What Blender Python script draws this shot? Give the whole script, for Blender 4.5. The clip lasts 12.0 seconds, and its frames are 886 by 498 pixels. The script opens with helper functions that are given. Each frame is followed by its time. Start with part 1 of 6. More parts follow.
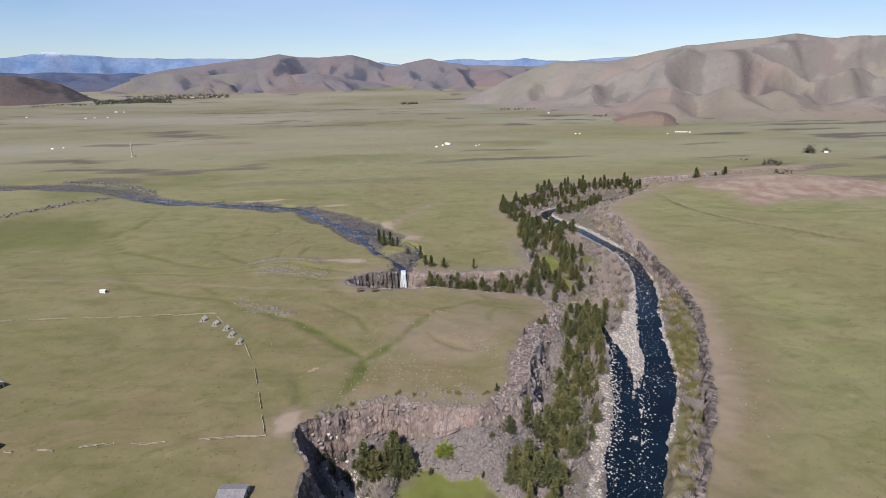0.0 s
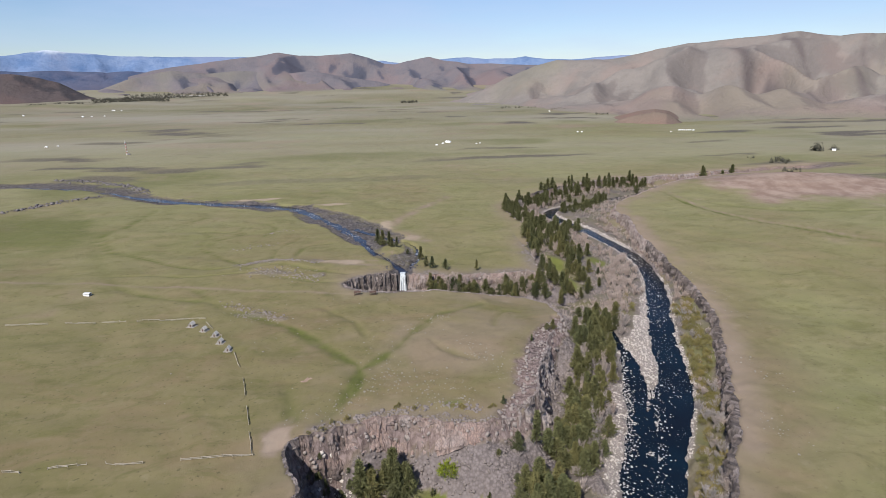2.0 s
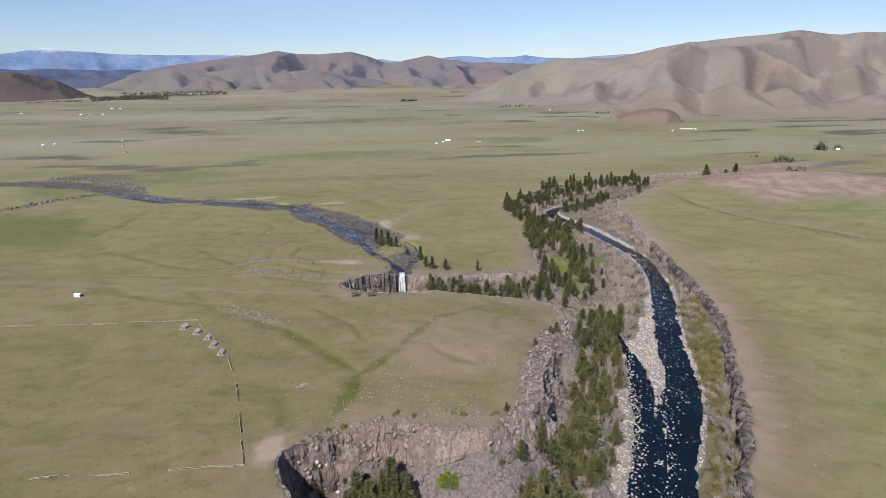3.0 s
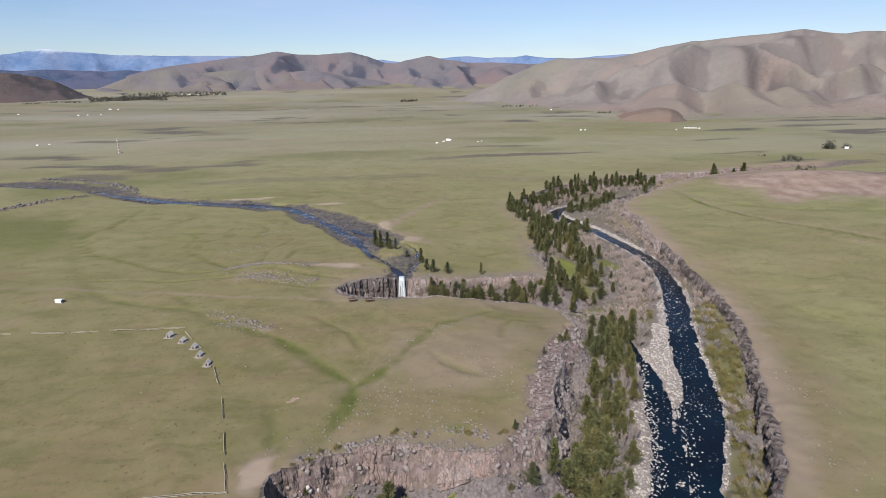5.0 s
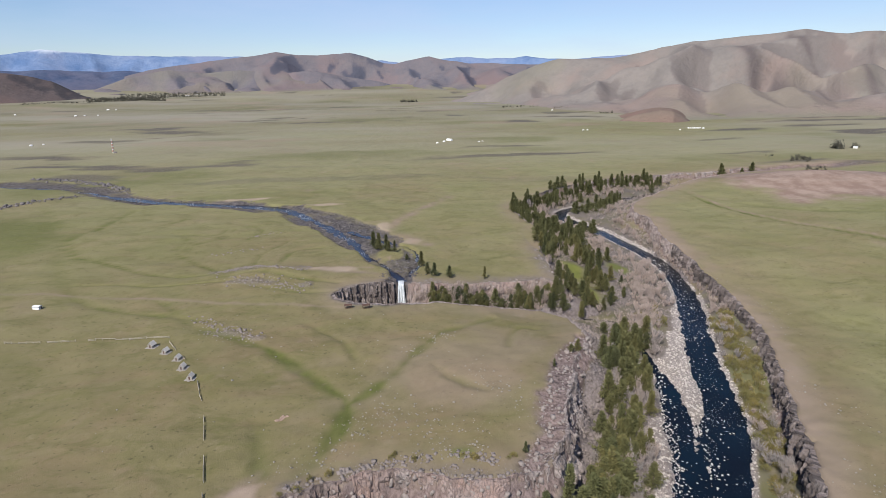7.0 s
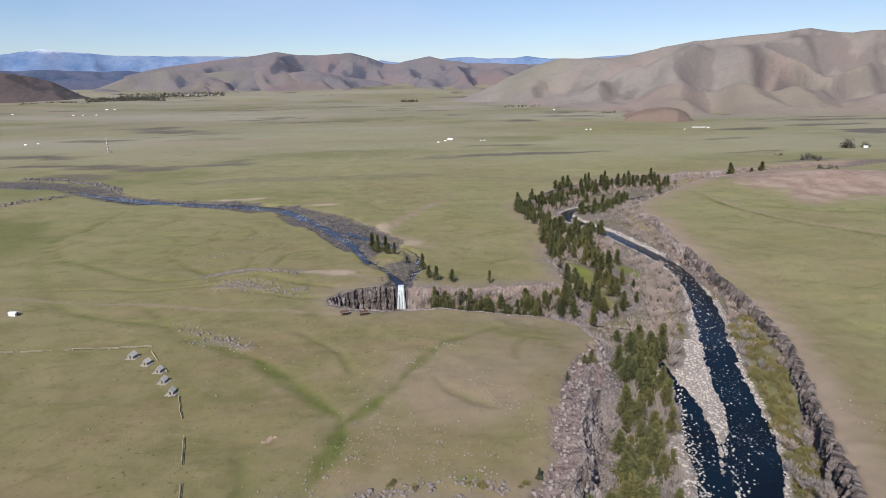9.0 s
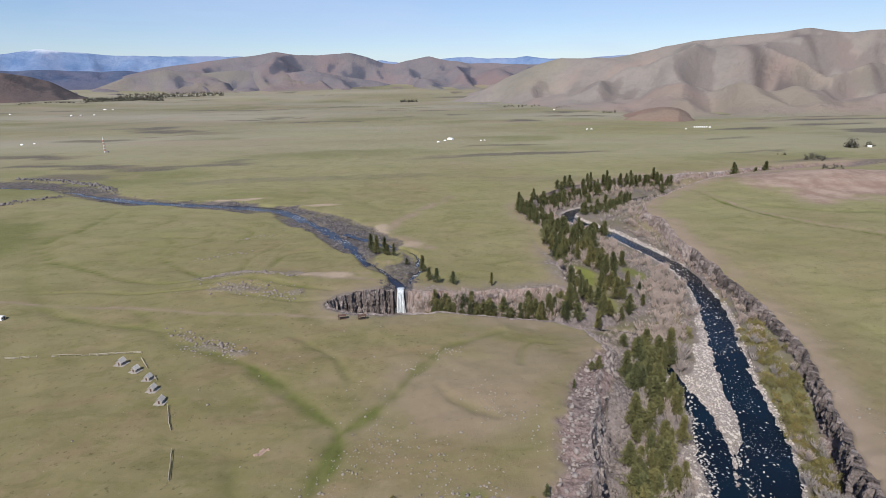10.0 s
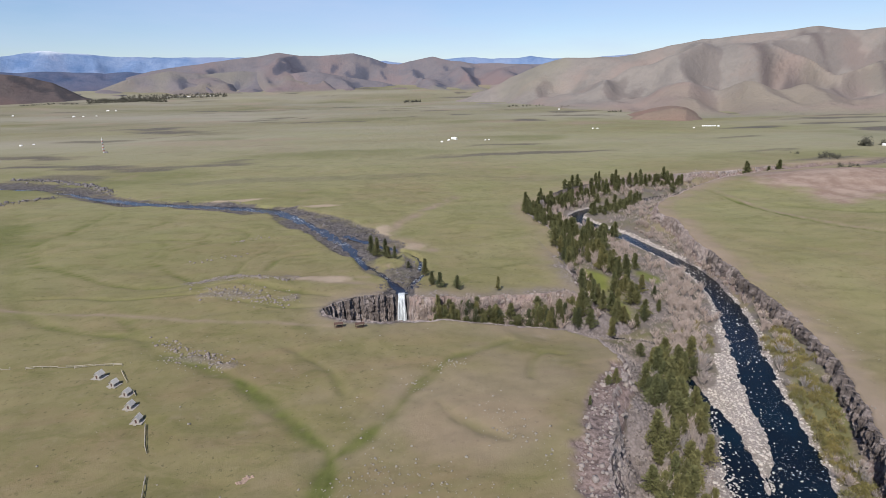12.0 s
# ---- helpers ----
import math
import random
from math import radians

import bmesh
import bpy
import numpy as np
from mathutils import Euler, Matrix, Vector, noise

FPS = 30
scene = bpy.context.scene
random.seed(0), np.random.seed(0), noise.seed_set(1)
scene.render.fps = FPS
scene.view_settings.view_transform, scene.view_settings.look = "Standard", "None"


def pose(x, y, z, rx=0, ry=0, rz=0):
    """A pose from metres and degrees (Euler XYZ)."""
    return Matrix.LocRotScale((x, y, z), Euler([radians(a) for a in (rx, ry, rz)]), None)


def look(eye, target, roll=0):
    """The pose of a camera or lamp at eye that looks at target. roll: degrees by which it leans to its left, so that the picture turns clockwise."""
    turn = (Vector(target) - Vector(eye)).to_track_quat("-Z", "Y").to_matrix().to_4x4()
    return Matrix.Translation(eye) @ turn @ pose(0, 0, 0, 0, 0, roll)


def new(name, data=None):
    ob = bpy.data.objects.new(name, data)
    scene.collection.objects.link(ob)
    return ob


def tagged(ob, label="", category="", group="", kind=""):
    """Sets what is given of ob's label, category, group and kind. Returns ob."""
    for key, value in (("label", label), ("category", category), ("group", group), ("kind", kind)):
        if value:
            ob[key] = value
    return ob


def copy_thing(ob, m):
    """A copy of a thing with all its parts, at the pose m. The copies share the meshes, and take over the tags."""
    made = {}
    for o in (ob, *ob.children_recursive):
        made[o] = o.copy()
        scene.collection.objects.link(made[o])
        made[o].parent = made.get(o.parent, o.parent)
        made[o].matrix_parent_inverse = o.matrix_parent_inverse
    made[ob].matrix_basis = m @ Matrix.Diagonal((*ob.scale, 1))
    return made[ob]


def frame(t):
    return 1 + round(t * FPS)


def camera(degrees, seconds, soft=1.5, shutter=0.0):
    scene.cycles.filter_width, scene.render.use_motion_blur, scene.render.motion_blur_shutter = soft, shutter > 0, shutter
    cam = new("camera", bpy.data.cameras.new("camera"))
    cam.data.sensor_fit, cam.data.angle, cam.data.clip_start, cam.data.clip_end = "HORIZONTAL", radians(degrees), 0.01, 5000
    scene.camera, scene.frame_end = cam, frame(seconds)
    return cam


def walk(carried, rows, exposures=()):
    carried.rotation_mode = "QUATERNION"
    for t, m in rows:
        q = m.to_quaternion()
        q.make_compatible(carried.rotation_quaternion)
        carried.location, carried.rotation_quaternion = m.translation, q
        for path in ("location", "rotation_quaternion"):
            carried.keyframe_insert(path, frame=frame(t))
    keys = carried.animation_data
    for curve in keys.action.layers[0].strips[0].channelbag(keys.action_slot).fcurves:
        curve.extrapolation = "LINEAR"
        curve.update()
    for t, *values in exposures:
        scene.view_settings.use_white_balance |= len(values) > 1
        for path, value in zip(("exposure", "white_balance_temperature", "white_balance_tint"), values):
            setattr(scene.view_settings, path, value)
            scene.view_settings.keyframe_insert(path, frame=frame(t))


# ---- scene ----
cam = camera(76.0, 12.0, soft=0.7)
PATH = [
    (0, (-8.618, -16.104, 133.939), (-8.435, -14.197, 133.365), -0.9),
    (0.5, (-8.544, -11.822, 133.166), (-8.36, -9.916, 132.59), -0.9),
    (1, (-8.501, -6.958, 131.958), (-8.316, -5.052, 131.381), -0.9),
    (1.5, (-8.068, -2.385, 130.563), (-7.884, -0.478, 129.988), -0.9),
    (2, (-8.06, 2.049, 129.745), (-7.876, 3.955, 129.168), -0.9),
    (2.5, (-7.709, 6.687, 128.858), (-7.525, 8.593, 128.278), -0.9),
    (3, (-7.604, 11.35, 127.562), (-7.419, 13.255, 126.982), -0.8),
    (5, (-6.686, 29.602, 123.078), (-6.502, 31.508, 122.501), -0.9),
    (5.5, (-6.569, 34.251, 121.931), (-6.384, 36.158, 121.356), -0.9),
    (6, (-6.275, 38.898, 120.829), (-6.09, 40.805, 120.254), -0.9),
    (6.5, (-5.971, 43.568, 119.75), (-5.788, 45.475, 119.177), -0.9),
    (7, (-6.002, 48.434, 118.611), (-5.817, 50.341, 118.038), -0.9),
    (9, (-5.234, 67.218, 114.214), (-5.051, 69.126, 113.643), -0.9),
    (9.5, (-5.239, 71.974, 113.196), (-5.055, 73.882, 112.624), -0.9),
    (10, (-5.055, 76.56, 112.217), (-4.87, 78.468, 111.647), -0.9),
    (10.5, (-4.838, 80.965, 111.158), (-4.652, 82.873, 110.589), -0.9),
    (11, (-4.662, 85.11, 110.227), (-4.474, 87.018, 109.656), -0.9),
    (11.5, (-4.524, 89.118, 109.233), (-4.333, 91.025, 108.66), -0.8),
    (12, (-3.018, 94.289, 108.105), (-2.847, 96.199, 107.538), -1.1),
]
walk(cam, [(t, look(eye, target, roll)) for t, eye, target, roll in PATH])

# ---- world and sun ----
SUN_EL, SUN_FROM = radians(46), Vector((-0.5, -0.866, 0)).normalized()
world = bpy.data.worlds.new("sky")
scene.world = world
world.use_nodes = True
wn, wl = world.node_tree.nodes, world.node_tree.links
sky = wn.new("ShaderNodeTexSky")
sky.sky_type, sky.sun_disc = "NISHITA", False
sky.sun_elevation = SUN_EL
sky.sun_rotation = math.atan2(SUN_FROM.x, SUN_FROM.y)
sky.altitude, sky.air_density, sky.dust_density, sky.ozone_density = 1800, 1.25, 0.7, 1.5
veil, veil_map, veil_mix = wn.new("ShaderNodeTexNoise"), wn.new("ShaderNodeMapping"), wn.new("ShaderNodeMix")
veil_map.inputs["Scale"].default_value = (1.0, 1.0, 5.0)
veil.inputs["Scale"].default_value, veil.inputs["Detail"].default_value, veil.inputs["Roughness"].default_value = 1.6, 6, 0.6
veil_range = wn.new("ShaderNodeMapRange")
veil_range.inputs[1].default_value, veil_range.inputs[2].default_value, veil_range.inputs[4].default_value = 0.45, 0.75, 0.5
wl.new(wn.new("ShaderNodeTexCoord").outputs["Generated"], veil_map.inputs[0])
wl.new(veil_map.outputs[0], veil.inputs["Vector"])
wl.new(veil.outputs[0], veil_range.inputs[0])
veil_mix.data_type = "RGBA"
wl.new(veil_range.outputs[0], veil_mix.inputs[0])
wl.new(sky.outputs[0], veil_mix.inputs[6])
veil_mix.inputs[7].default_value = (6.4, 7.0, 7.8, 1)
tint = wn.new("ShaderNodeMix")
tint.data_type, tint.blend_type = "RGBA", "MULTIPLY"
tint.inputs[0].default_value, tint.inputs[7].default_value = 1.0, (0.72, 0.79, 0.98, 1)
wl.new(veil_mix.outputs[2], tint.inputs[6])
wl.new(tint.outputs[2], wn["Background"].inputs[0])
wn["Background"].inputs[1].default_value = 0.088
sun_data = bpy.data.lights.new("sun", "SUN")
sun_data.energy, sun_data.angle, sun_data.color = 4.3, radians(0.53), (1.0, 0.965, 0.91)
sun = new("sun", sun_data)
sun.matrix_world = look(SUN_FROM * math.cos(SUN_EL) * 900 + Vector((0, 0, math.sin(SUN_EL) * 900)), (0, 0, 0))
scene.view_settings.exposure = 0.46

# ---- materials ----


class Nodes:
    """A small builder for node materials."""

    def __init__(self, name, rough=0.9, metal=0.0, spec=0.3):
        self.mat = bpy.data.materials.new(name)
        self.mat.use_nodes = True
        self.n, self.l = self.mat.node_tree.nodes, self.mat.node_tree.links
        self.p = self.n["Principled BSDF"]
        self.p.inputs["Roughness"].default_value = rough
        self.p.inputs["Metallic"].default_value = metal
        self.p.inputs["Specular IOR Level"].default_value = spec
        self.co = self.n.new("ShaderNodeTexCoord").outputs["Object"]

    def noise(self, scale, detail=6.0, rough=0.6, stretch=None, distort=0.0, lo=0.3, hi=0.7):
        t = self.n.new("ShaderNodeTexNoise")
        t.inputs["Scale"].default_value, t.inputs["Detail"].default_value = scale, detail
        t.inputs["Roughness"].default_value, t.inputs["Distortion"].default_value = rough, distort
        src = self.co
        if stretch:
            m = self.n.new("ShaderNodeMapping")
            m.inputs["Scale"].default_value = stretch
            self.l.new(self.co, m.inputs[0])
            src = m.outputs[0]
        self.l.new(src, t.inputs["Vector"])
        return self.range(t.outputs[0], lo, hi)

    def voronoi(self, scale, lo=0.0, hi=0.6, stretch=None, feature="F1"):
        t = self.n.new("ShaderNodeTexVoronoi")
        t.feature = feature
        t.inputs["Scale"].default_value = scale
        src = self.co
        if stretch:
            m = self.n.new("ShaderNodeMapping")
            m.inputs["Scale"].default_value = stretch
            self.l.new(self.co, m.inputs[0])
            src = m.outputs[0]
        self.l.new(src, t.inputs["Vector"])
        return self.range(t.outputs["Distance"], lo, hi)

    def range(self, src, lo, hi, a=0.0, b=1.0):
        r = self.n.new("ShaderNodeMapRange")
        r.inputs[1].default_value, r.inputs[2].default_value = lo, hi
        r.inputs[3].default_value, r.inputs[4].default_value = a, b
        self.l.new(src, r.inputs[0])
        return r.outputs[0]

    def math(self, op, a, b):
        m = self.n.new("ShaderNodeMath")
        m.operation = op
        for k, v in enumerate((a, b)):
            if isinstance(v, (int, float)):
                m.inputs[k].default_value = v
            else:
                self.l.new(v, m.inputs[k])
        return m.outputs[0]

    def mix(self, fac, a, b, blend="MIX"):
        m = self.n.new("ShaderNodeMix")
        m.data_type, m.blend_type = "RGBA", blend
        for k, v in ((0, fac), (6, a), (7, b)):
            if isinstance(v, (int, float)):
                m.inputs[k].default_value = v
            elif isinstance(v, tuple):
                m.inputs[k].default_value = (*v, 1)
            else:
                self.l.new(v, m.inputs[k])
        return m.outputs[2]

    def attr(self, name):
        a = self.n.new("ShaderNodeAttribute")
        a.attribute_name = name
        s = self.n.new("ShaderNodeSeparateColor")
        self.l.new(a.outputs["Color"], s.inputs[0])
        return s.outputs[0], s.outputs[1], s.outputs[2]

    def rand(self, lo, hi):
        o = self.n.new("ShaderNodeObjectInfo")
        return self.range(o.outputs["Random"], 0, 1, lo, hi)

    def island(self, lo, hi):
        o = self.n.new("ShaderNodeNewGeometry")
        return self.range(o.outputs["Random Per Island"], 0, 1, lo, hi)

    def colour(self, src):
        if isinstance(src, tuple):
            self.p.inputs["Base Color"].default_value = (*src, 1)
        else:
            self.l.new(src, self.p.inputs["Base Color"])
        return self

    def bump(self, height, strength=0.5, distance=0.1):
        b = self.n.new("ShaderNodeBump")
        b.inputs["Strength"].default_value, b.inputs["Distance"].default_value = strength, distance
        self.l.new(height, b.inputs["Height"])
        self.l.new(b.outputs[0], self.p.inputs["Normal"])
        return self


def ground_material():
    k = Nodes("steppe_ground", 0.95, spec=0.15)
    rock, gravel, lush = k.attr("zone_a")
    dry, wet, talus = k.attr("zone_b")
    fresh, swale, brush = k.attr("zone_c")
    red, sand, pale = k.attr("zone_d")
    big, mid, fine = k.noise(0.012, 5, 0.55), k.noise(0.07, 6, 0.6), k.noise(0.9, 5, 0.7)
    streak = k.noise(0.02, 6, 0.62, (0.35, 1.0, 1.0), 1.2)
    tuft = k.noise(3.2, 3, 0.7, lo=0.35, hi=0.65)
    c = k.mix(big, (0.182, 0.155, 0.066), (0.236, 0.193, 0.098))
    c = k.mix(k.math("MULTIPLY", streak, 0.75), c, (0.132, 0.127, 0.042))
    c = k.mix(k.math("MULTIPLY", mid, 0.5), c, (0.245, 0.196, 0.108))
    c = k.mix(k.math("MULTIPLY", fine, 0.16), c, (0.12, 0.108, 0.05))
    c = k.mix(k.math("MULTIPLY", k.noise(0.23, 4, 0.6, lo=0.54, hi=0.74), 0.38), c, (0.125, 0.108, 0.045))
    c = k.mix(k.math("MULTIPLY", k.noise(0.032, 5, 0.62, (0.6, 1, 1), 0.9, lo=0.47, hi=0.62), 0.56), c, (0.226, 0.163, 0.092))
    c = k.mix(fresh, c, k.mix(k.math("MULTIPLY", streak, 0.8), (0.254, 0.238, 0.113), (0.186, 0.190, 0.070)))
    c = k.mix(k.math("MULTIPLY", k.noise(0.085, 7, 0.7, (0.6, 1, 1), 0.8, lo=0.5, hi=0.64), 0.46), c, (0.112, 0.110, 0.034))
    c = k.mix(k.math("MULTIPLY", k.noise(0.3, 5, 0.7, None, 0.5, lo=0.56, hi=0.74), 0.28), c, (0.31, 0.255, 0.165))
    c = k.mix(k.math("MULTIPLY", k.noise(0.5, 4, 0.62, lo=0.6, hi=0.7), 0.6), c, (0.072, 0.062, 0.030))
    # Plain paled with distance, haze put into the colour.
    c = k.mix(pale, c, k.mix(k.noise(0.006, 6, 0.65, (0.3, 1, 1)), (0.272, 0.258, 0.168), (0.318, 0.282, 0.212)))
    c = k.mix(swale, c, k.mix(k.noise(0.25, 5, 0.65), (0.078, 0.088, 0.022), (0.122, 0.134, 0.034)))
    c = k.mix(brush, c, k.mix(mid, (0.10, 0.086, 0.074), (0.175, 0.15, 0.132)))
    c = k.mix(lush, c, k.mix(mid, (0.100, 0.118, 0.026), (0.165, 0.172, 0.048)))
    c = k.mix(dry, c, k.mix(mid, (0.30, 0.228, 0.166), (0.25, 0.192, 0.132)))
    c = k.mix(red, c, k.mix(k.noise(0.05, 6, 0.65, lo=0.4, hi=0.62), (0.235, 0.162, 0.122), (0.335, 0.25, 0.192)))
    c = k.mix(sand, c, k.mix(mid, (0.40, 0.315, 0.23), (0.33, 0.25, 0.18)))
    tal = k.mix(k.voronoi(0.8, 0.05, 0.75), (0.27, 0.228, 0.208), (0.10, 0.082, 0.074))
    tal = k.mix(k.math("MULTIPLY", mid, 0.7), tal, (0.225, 0.188, 0.17))
    c = k.mix(talus, c, tal)
    face = k.mix(k.noise(0.5, 9, 0.75, (1, 1, 0.4), 0.6, lo=0.4, hi=0.6), (0.07, 0.056, 0.05), (0.30, 0.235, 0.21))
    face = k.mix(k.math("MULTIPLY", big, 0.5), face, (0.27, 0.175, 0.14))
    c = k.mix(rock, c, face)
    grav = k.mix(k.voronoi(1.3, 0.0, 0.7), (0.52, 0.45, 0.395), (0.25, 0.215, 0.185))
    c = k.mix(gravel, c, grav)
    wets = k.mix(k.noise(0.35, 8, 0.75, lo=0.38, hi=0.62), (0.04, 0.036, 0.035), (0.15, 0.132, 0.124))
    c = k.mix(wet, c, wets)
    c = k.mix(1.0, c, (0.85, 0.85, 0.885), "MULTIPLY")
    h = k.math("ADD", k.math("MULTIPLY", fine, 0.6), k.math("MULTIPLY", tuft, 0.4))
    h = k.math("ADD", h, k.math("MULTIPLY", k.math("ADD", rock, k.math("MULTIPLY", talus, 0.5)), k.math("MULTIPLY", k.noise(0.5, 9, 0.72, None, 0.4), 6.0)))
    return k.colour(c).bump(h, 0.4, 0.3).mat


def rock_material(name, a, b, tint):
    k = Nodes(name, 0.92, spec=0.2)
    n = k.noise(0.9, 8, 0.7)
    c = k.mix(n, a, b)
    c = k.mix(k.noise(0.06, 3, 0.5), c, tint)
    c = k.mix(k.math("MULTIPLY", k.noise(4.5, 4, 0.7), 0.35), c, (0.10, 0.085, 0.075))
    c = k.mix(k.island(0.0, 0.55), c, tint)
    c = k.mix(k.rand(0.0, 0.5), c, a)
    return k.colour(c).bump(k.noise(2.5, 8, 0.75), 0.8, 0.2).mat


def face_material():
    k = Nodes("basalt_face", 0.9, spec=0.2)
    tone, dark, warm = k.attr("zone_a")
    c = k.mix(tone, (0.19, 0.155, 0.14), (0.47, 0.40, 0.37))
    c = k.mix(k.math("MULTIPLY", warm, k.noise(0.12, 5, 0.6)), c, (0.43, 0.29, 0.24))
    # Darkening by stretch, painted shade on some; pale columns keep their tone.
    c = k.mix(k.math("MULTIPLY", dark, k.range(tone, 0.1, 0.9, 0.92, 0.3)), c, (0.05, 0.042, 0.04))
    crack = k.voronoi(0.9, 0.0, 0.16, (1, 1, 0.45), "DISTANCE_TO_EDGE")
    c = k.mix(k.range(crack, 0, 1, 0.72, 1), (0.05, 0.042, 0.038), c)
    c = k.mix(k.math("MULTIPLY", k.noise(2.8, 6, 0.75), 0.4), c, (0.10, 0.085, 0.078))
    return k.colour(c).bump(k.math("ADD", crack, k.noise(2.0, 7, 0.75)), 0.9, 0.25).mat


def leaf_material(name, dark, light):
    k = Nodes(name, 0.75, spec=0.2)
    c = k.mix(k.island(0, 1), dark, light)
    c = k.mix(k.rand(0.0, 0.75), c, tuple(v * f for v, f in zip(light, (1.35, 1.12, 0.95))))
    c = k.mix(k.math("MULTIPLY", k.noise(0.6, 3), 0.45), c, dark)
    return k.colour(c).mat


def wood_material(name, a, b, scale=3.0):
    k = Nodes(name, 0.85, spec=0.2)
    g = k.noise(scale, 6, 0.65, (1, 1, 0.15))
    c = k.mix(g, a, b)
    c = k.mix(k.rand(0, 0.35), c, a)
    return k.colour(c).bump(g, 0.4, 0.02).mat


def water_material(name, deep, shoal, foam):
    k = Nodes(name, 0.09, spec=0.5)
    k.p.inputs["IOR"].default_value = 1.33
    c = k.mix(k.noise(0.045, 4, 0.6), deep, shoal)
    run = k.noise(0.9, 7, 0.75, None, 0.6, lo=foam, hi=foam + 0.08)
    patch = k.noise(0.05, 3, 0.5, lo=0.46, hi=0.6)
    white = k.math("MULTIPLY", run, patch)
    k.colour(k.mix(white, c, (0.72, 0.74, 0.74)))
    k.l.new(k.range(white, 0, 1, 0.09, 0.7), k.p.inputs["Roughness"])
    h = k.math("ADD", k.noise(1.6, 5, 0.65), k.math("MULTIPLY", k.noise(0.3, 3), 0.6))
    return k.bump(h, 0.35, 0.15).mat


def hill_material(name, low, high, dark, forest):
    k = Nodes(name, 0.95, spec=0.1)
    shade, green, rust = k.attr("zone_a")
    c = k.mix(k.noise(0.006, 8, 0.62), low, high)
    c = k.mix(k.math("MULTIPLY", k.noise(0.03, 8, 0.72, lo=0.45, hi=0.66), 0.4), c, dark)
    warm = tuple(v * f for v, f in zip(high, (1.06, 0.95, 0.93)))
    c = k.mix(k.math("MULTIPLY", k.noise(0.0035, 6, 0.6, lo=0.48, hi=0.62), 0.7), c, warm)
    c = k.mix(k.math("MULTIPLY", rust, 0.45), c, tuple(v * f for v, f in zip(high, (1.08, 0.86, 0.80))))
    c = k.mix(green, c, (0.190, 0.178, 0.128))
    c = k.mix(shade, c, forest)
    return k.colour(c).bump(k.noise(0.05, 7, 0.65), 0.5, 6.0).mat


def plain(name, col, rough=0.8, var=0.12, scale=2.0):
    k = Nodes(name, rough)
    c = k.mix(k.noise(scale, 6, 0.65), tuple(v * (1 - var) for v in col), tuple(min(1, v * (1 + var)) for v in col))
    return k.colour(c).bump(k.noise(scale * 6, 4), 0.2, 0.02).mat


M_GROUND = ground_material()
M_FACE = face_material()
M_CLIFF = rock_material("basalt", (0.205, 0.172, 0.155), (0.38, 0.33, 0.302), (0.39, 0.33, 0.30))
M_TALUS = rock_material("talus_stone", (0.14, 0.118, 0.108), (0.31, 0.265, 0.243), (0.28, 0.235, 0.215))
M_PALE = rock_material("pale_river_stone", (0.47, 0.415, 0.365), (0.66, 0.595, 0.535), (0.60, 0.535, 0.475))
M_FIELD = rock_material("field_stone", (0.22, 0.197, 0.165), (0.37, 0.335, 0.29), (0.30, 0.265, 0.22))
M_BED = rock_material("stream_stone", (0.045, 0.04, 0.04), (0.14, 0.124, 0.125), (0.20, 0.178, 0.175))
M_RIVER = water_material("river_water", (0.002, 0.004, 0.008), (0.002, 0.009, 0.017), 0.60)
M_STREAM = water_material("stream_water", (0.005, 0.006, 0.014), (0.012, 0.013, 0.026), 0.55)
M_CONIFER = leaf_material("larch_needles", (0.058, 0.066, 0.028), (0.150, 0.152, 0.068))
M_PINE = leaf_material("pine_needles", (0.044, 0.052, 0.027), (0.112, 0.120, 0.056))
M_FARTREE = leaf_material("far_tree_leaves", (0.040, 0.042, 0.036), (0.085, 0.086, 0.066))
M_SPRING = leaf_material("spring_leaves", (0.085, 0.125, 0.012), (0.16, 0.21, 0.025))
M_OLIVE = leaf_material("olive_leaves", (0.115, 0.108, 0.040), (0.215, 0.195, 0.080))
M_TWIG = leaf_material("grey_twigs", (0.185, 0.168, 0.163), (0.37, 0.342, 0.332))
M_TRUNK = wood_material("tree_bark", (0.05, 0.038, 0.03), (0.13, 0.10, 0.08))
M_STEM = wood_material("pale_bark", (0.24, 0.2, 0.17), (0.40, 0.35, 0.31))
M_PLANK = wood_material("weathered_plank", (0.25, 0.225, 0.20), (0.38, 0.345, 0.31))
M_LOG = wood_material("weathered_log", (0.25, 0.215, 0.165), (0.40, 0.355, 0.285))
M_BROWNWOOD = wood_material("brown_boards", (0.06, 0.036, 0.029), (0.115, 0.066, 0.052))
M_WHITE = plain("white_felt", (0.78, 0.77, 0.74))
M_ROOF = plain("pale_sheet_roof", (0.62, 0.62, 0.62), 0.5)
M_SHINGLE = plain("weathered_shingle", (0.42, 0.39, 0.352), 0.75, 0.25, 1.5)
M_GREYROOF = plain("grey_board_roof", (0.20, 0.18, 0.185), 0.8, 0.3, 1.0)
M_DARK = plain("dark_opening", (0.03, 0.028, 0.027))
M_RED = plain("red_mast_paint", (0.5, 0.2, 0.15))
M_MASTWHITE = plain("white_mast_paint", (0.78, 0.77, 0.75))
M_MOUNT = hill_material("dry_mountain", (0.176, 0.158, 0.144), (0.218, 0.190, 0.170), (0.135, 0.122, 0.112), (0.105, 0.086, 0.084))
# Violet-blue cast takes some distance haze into the hill colours.
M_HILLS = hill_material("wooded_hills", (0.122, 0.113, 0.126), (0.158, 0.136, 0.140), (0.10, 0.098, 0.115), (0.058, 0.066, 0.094))
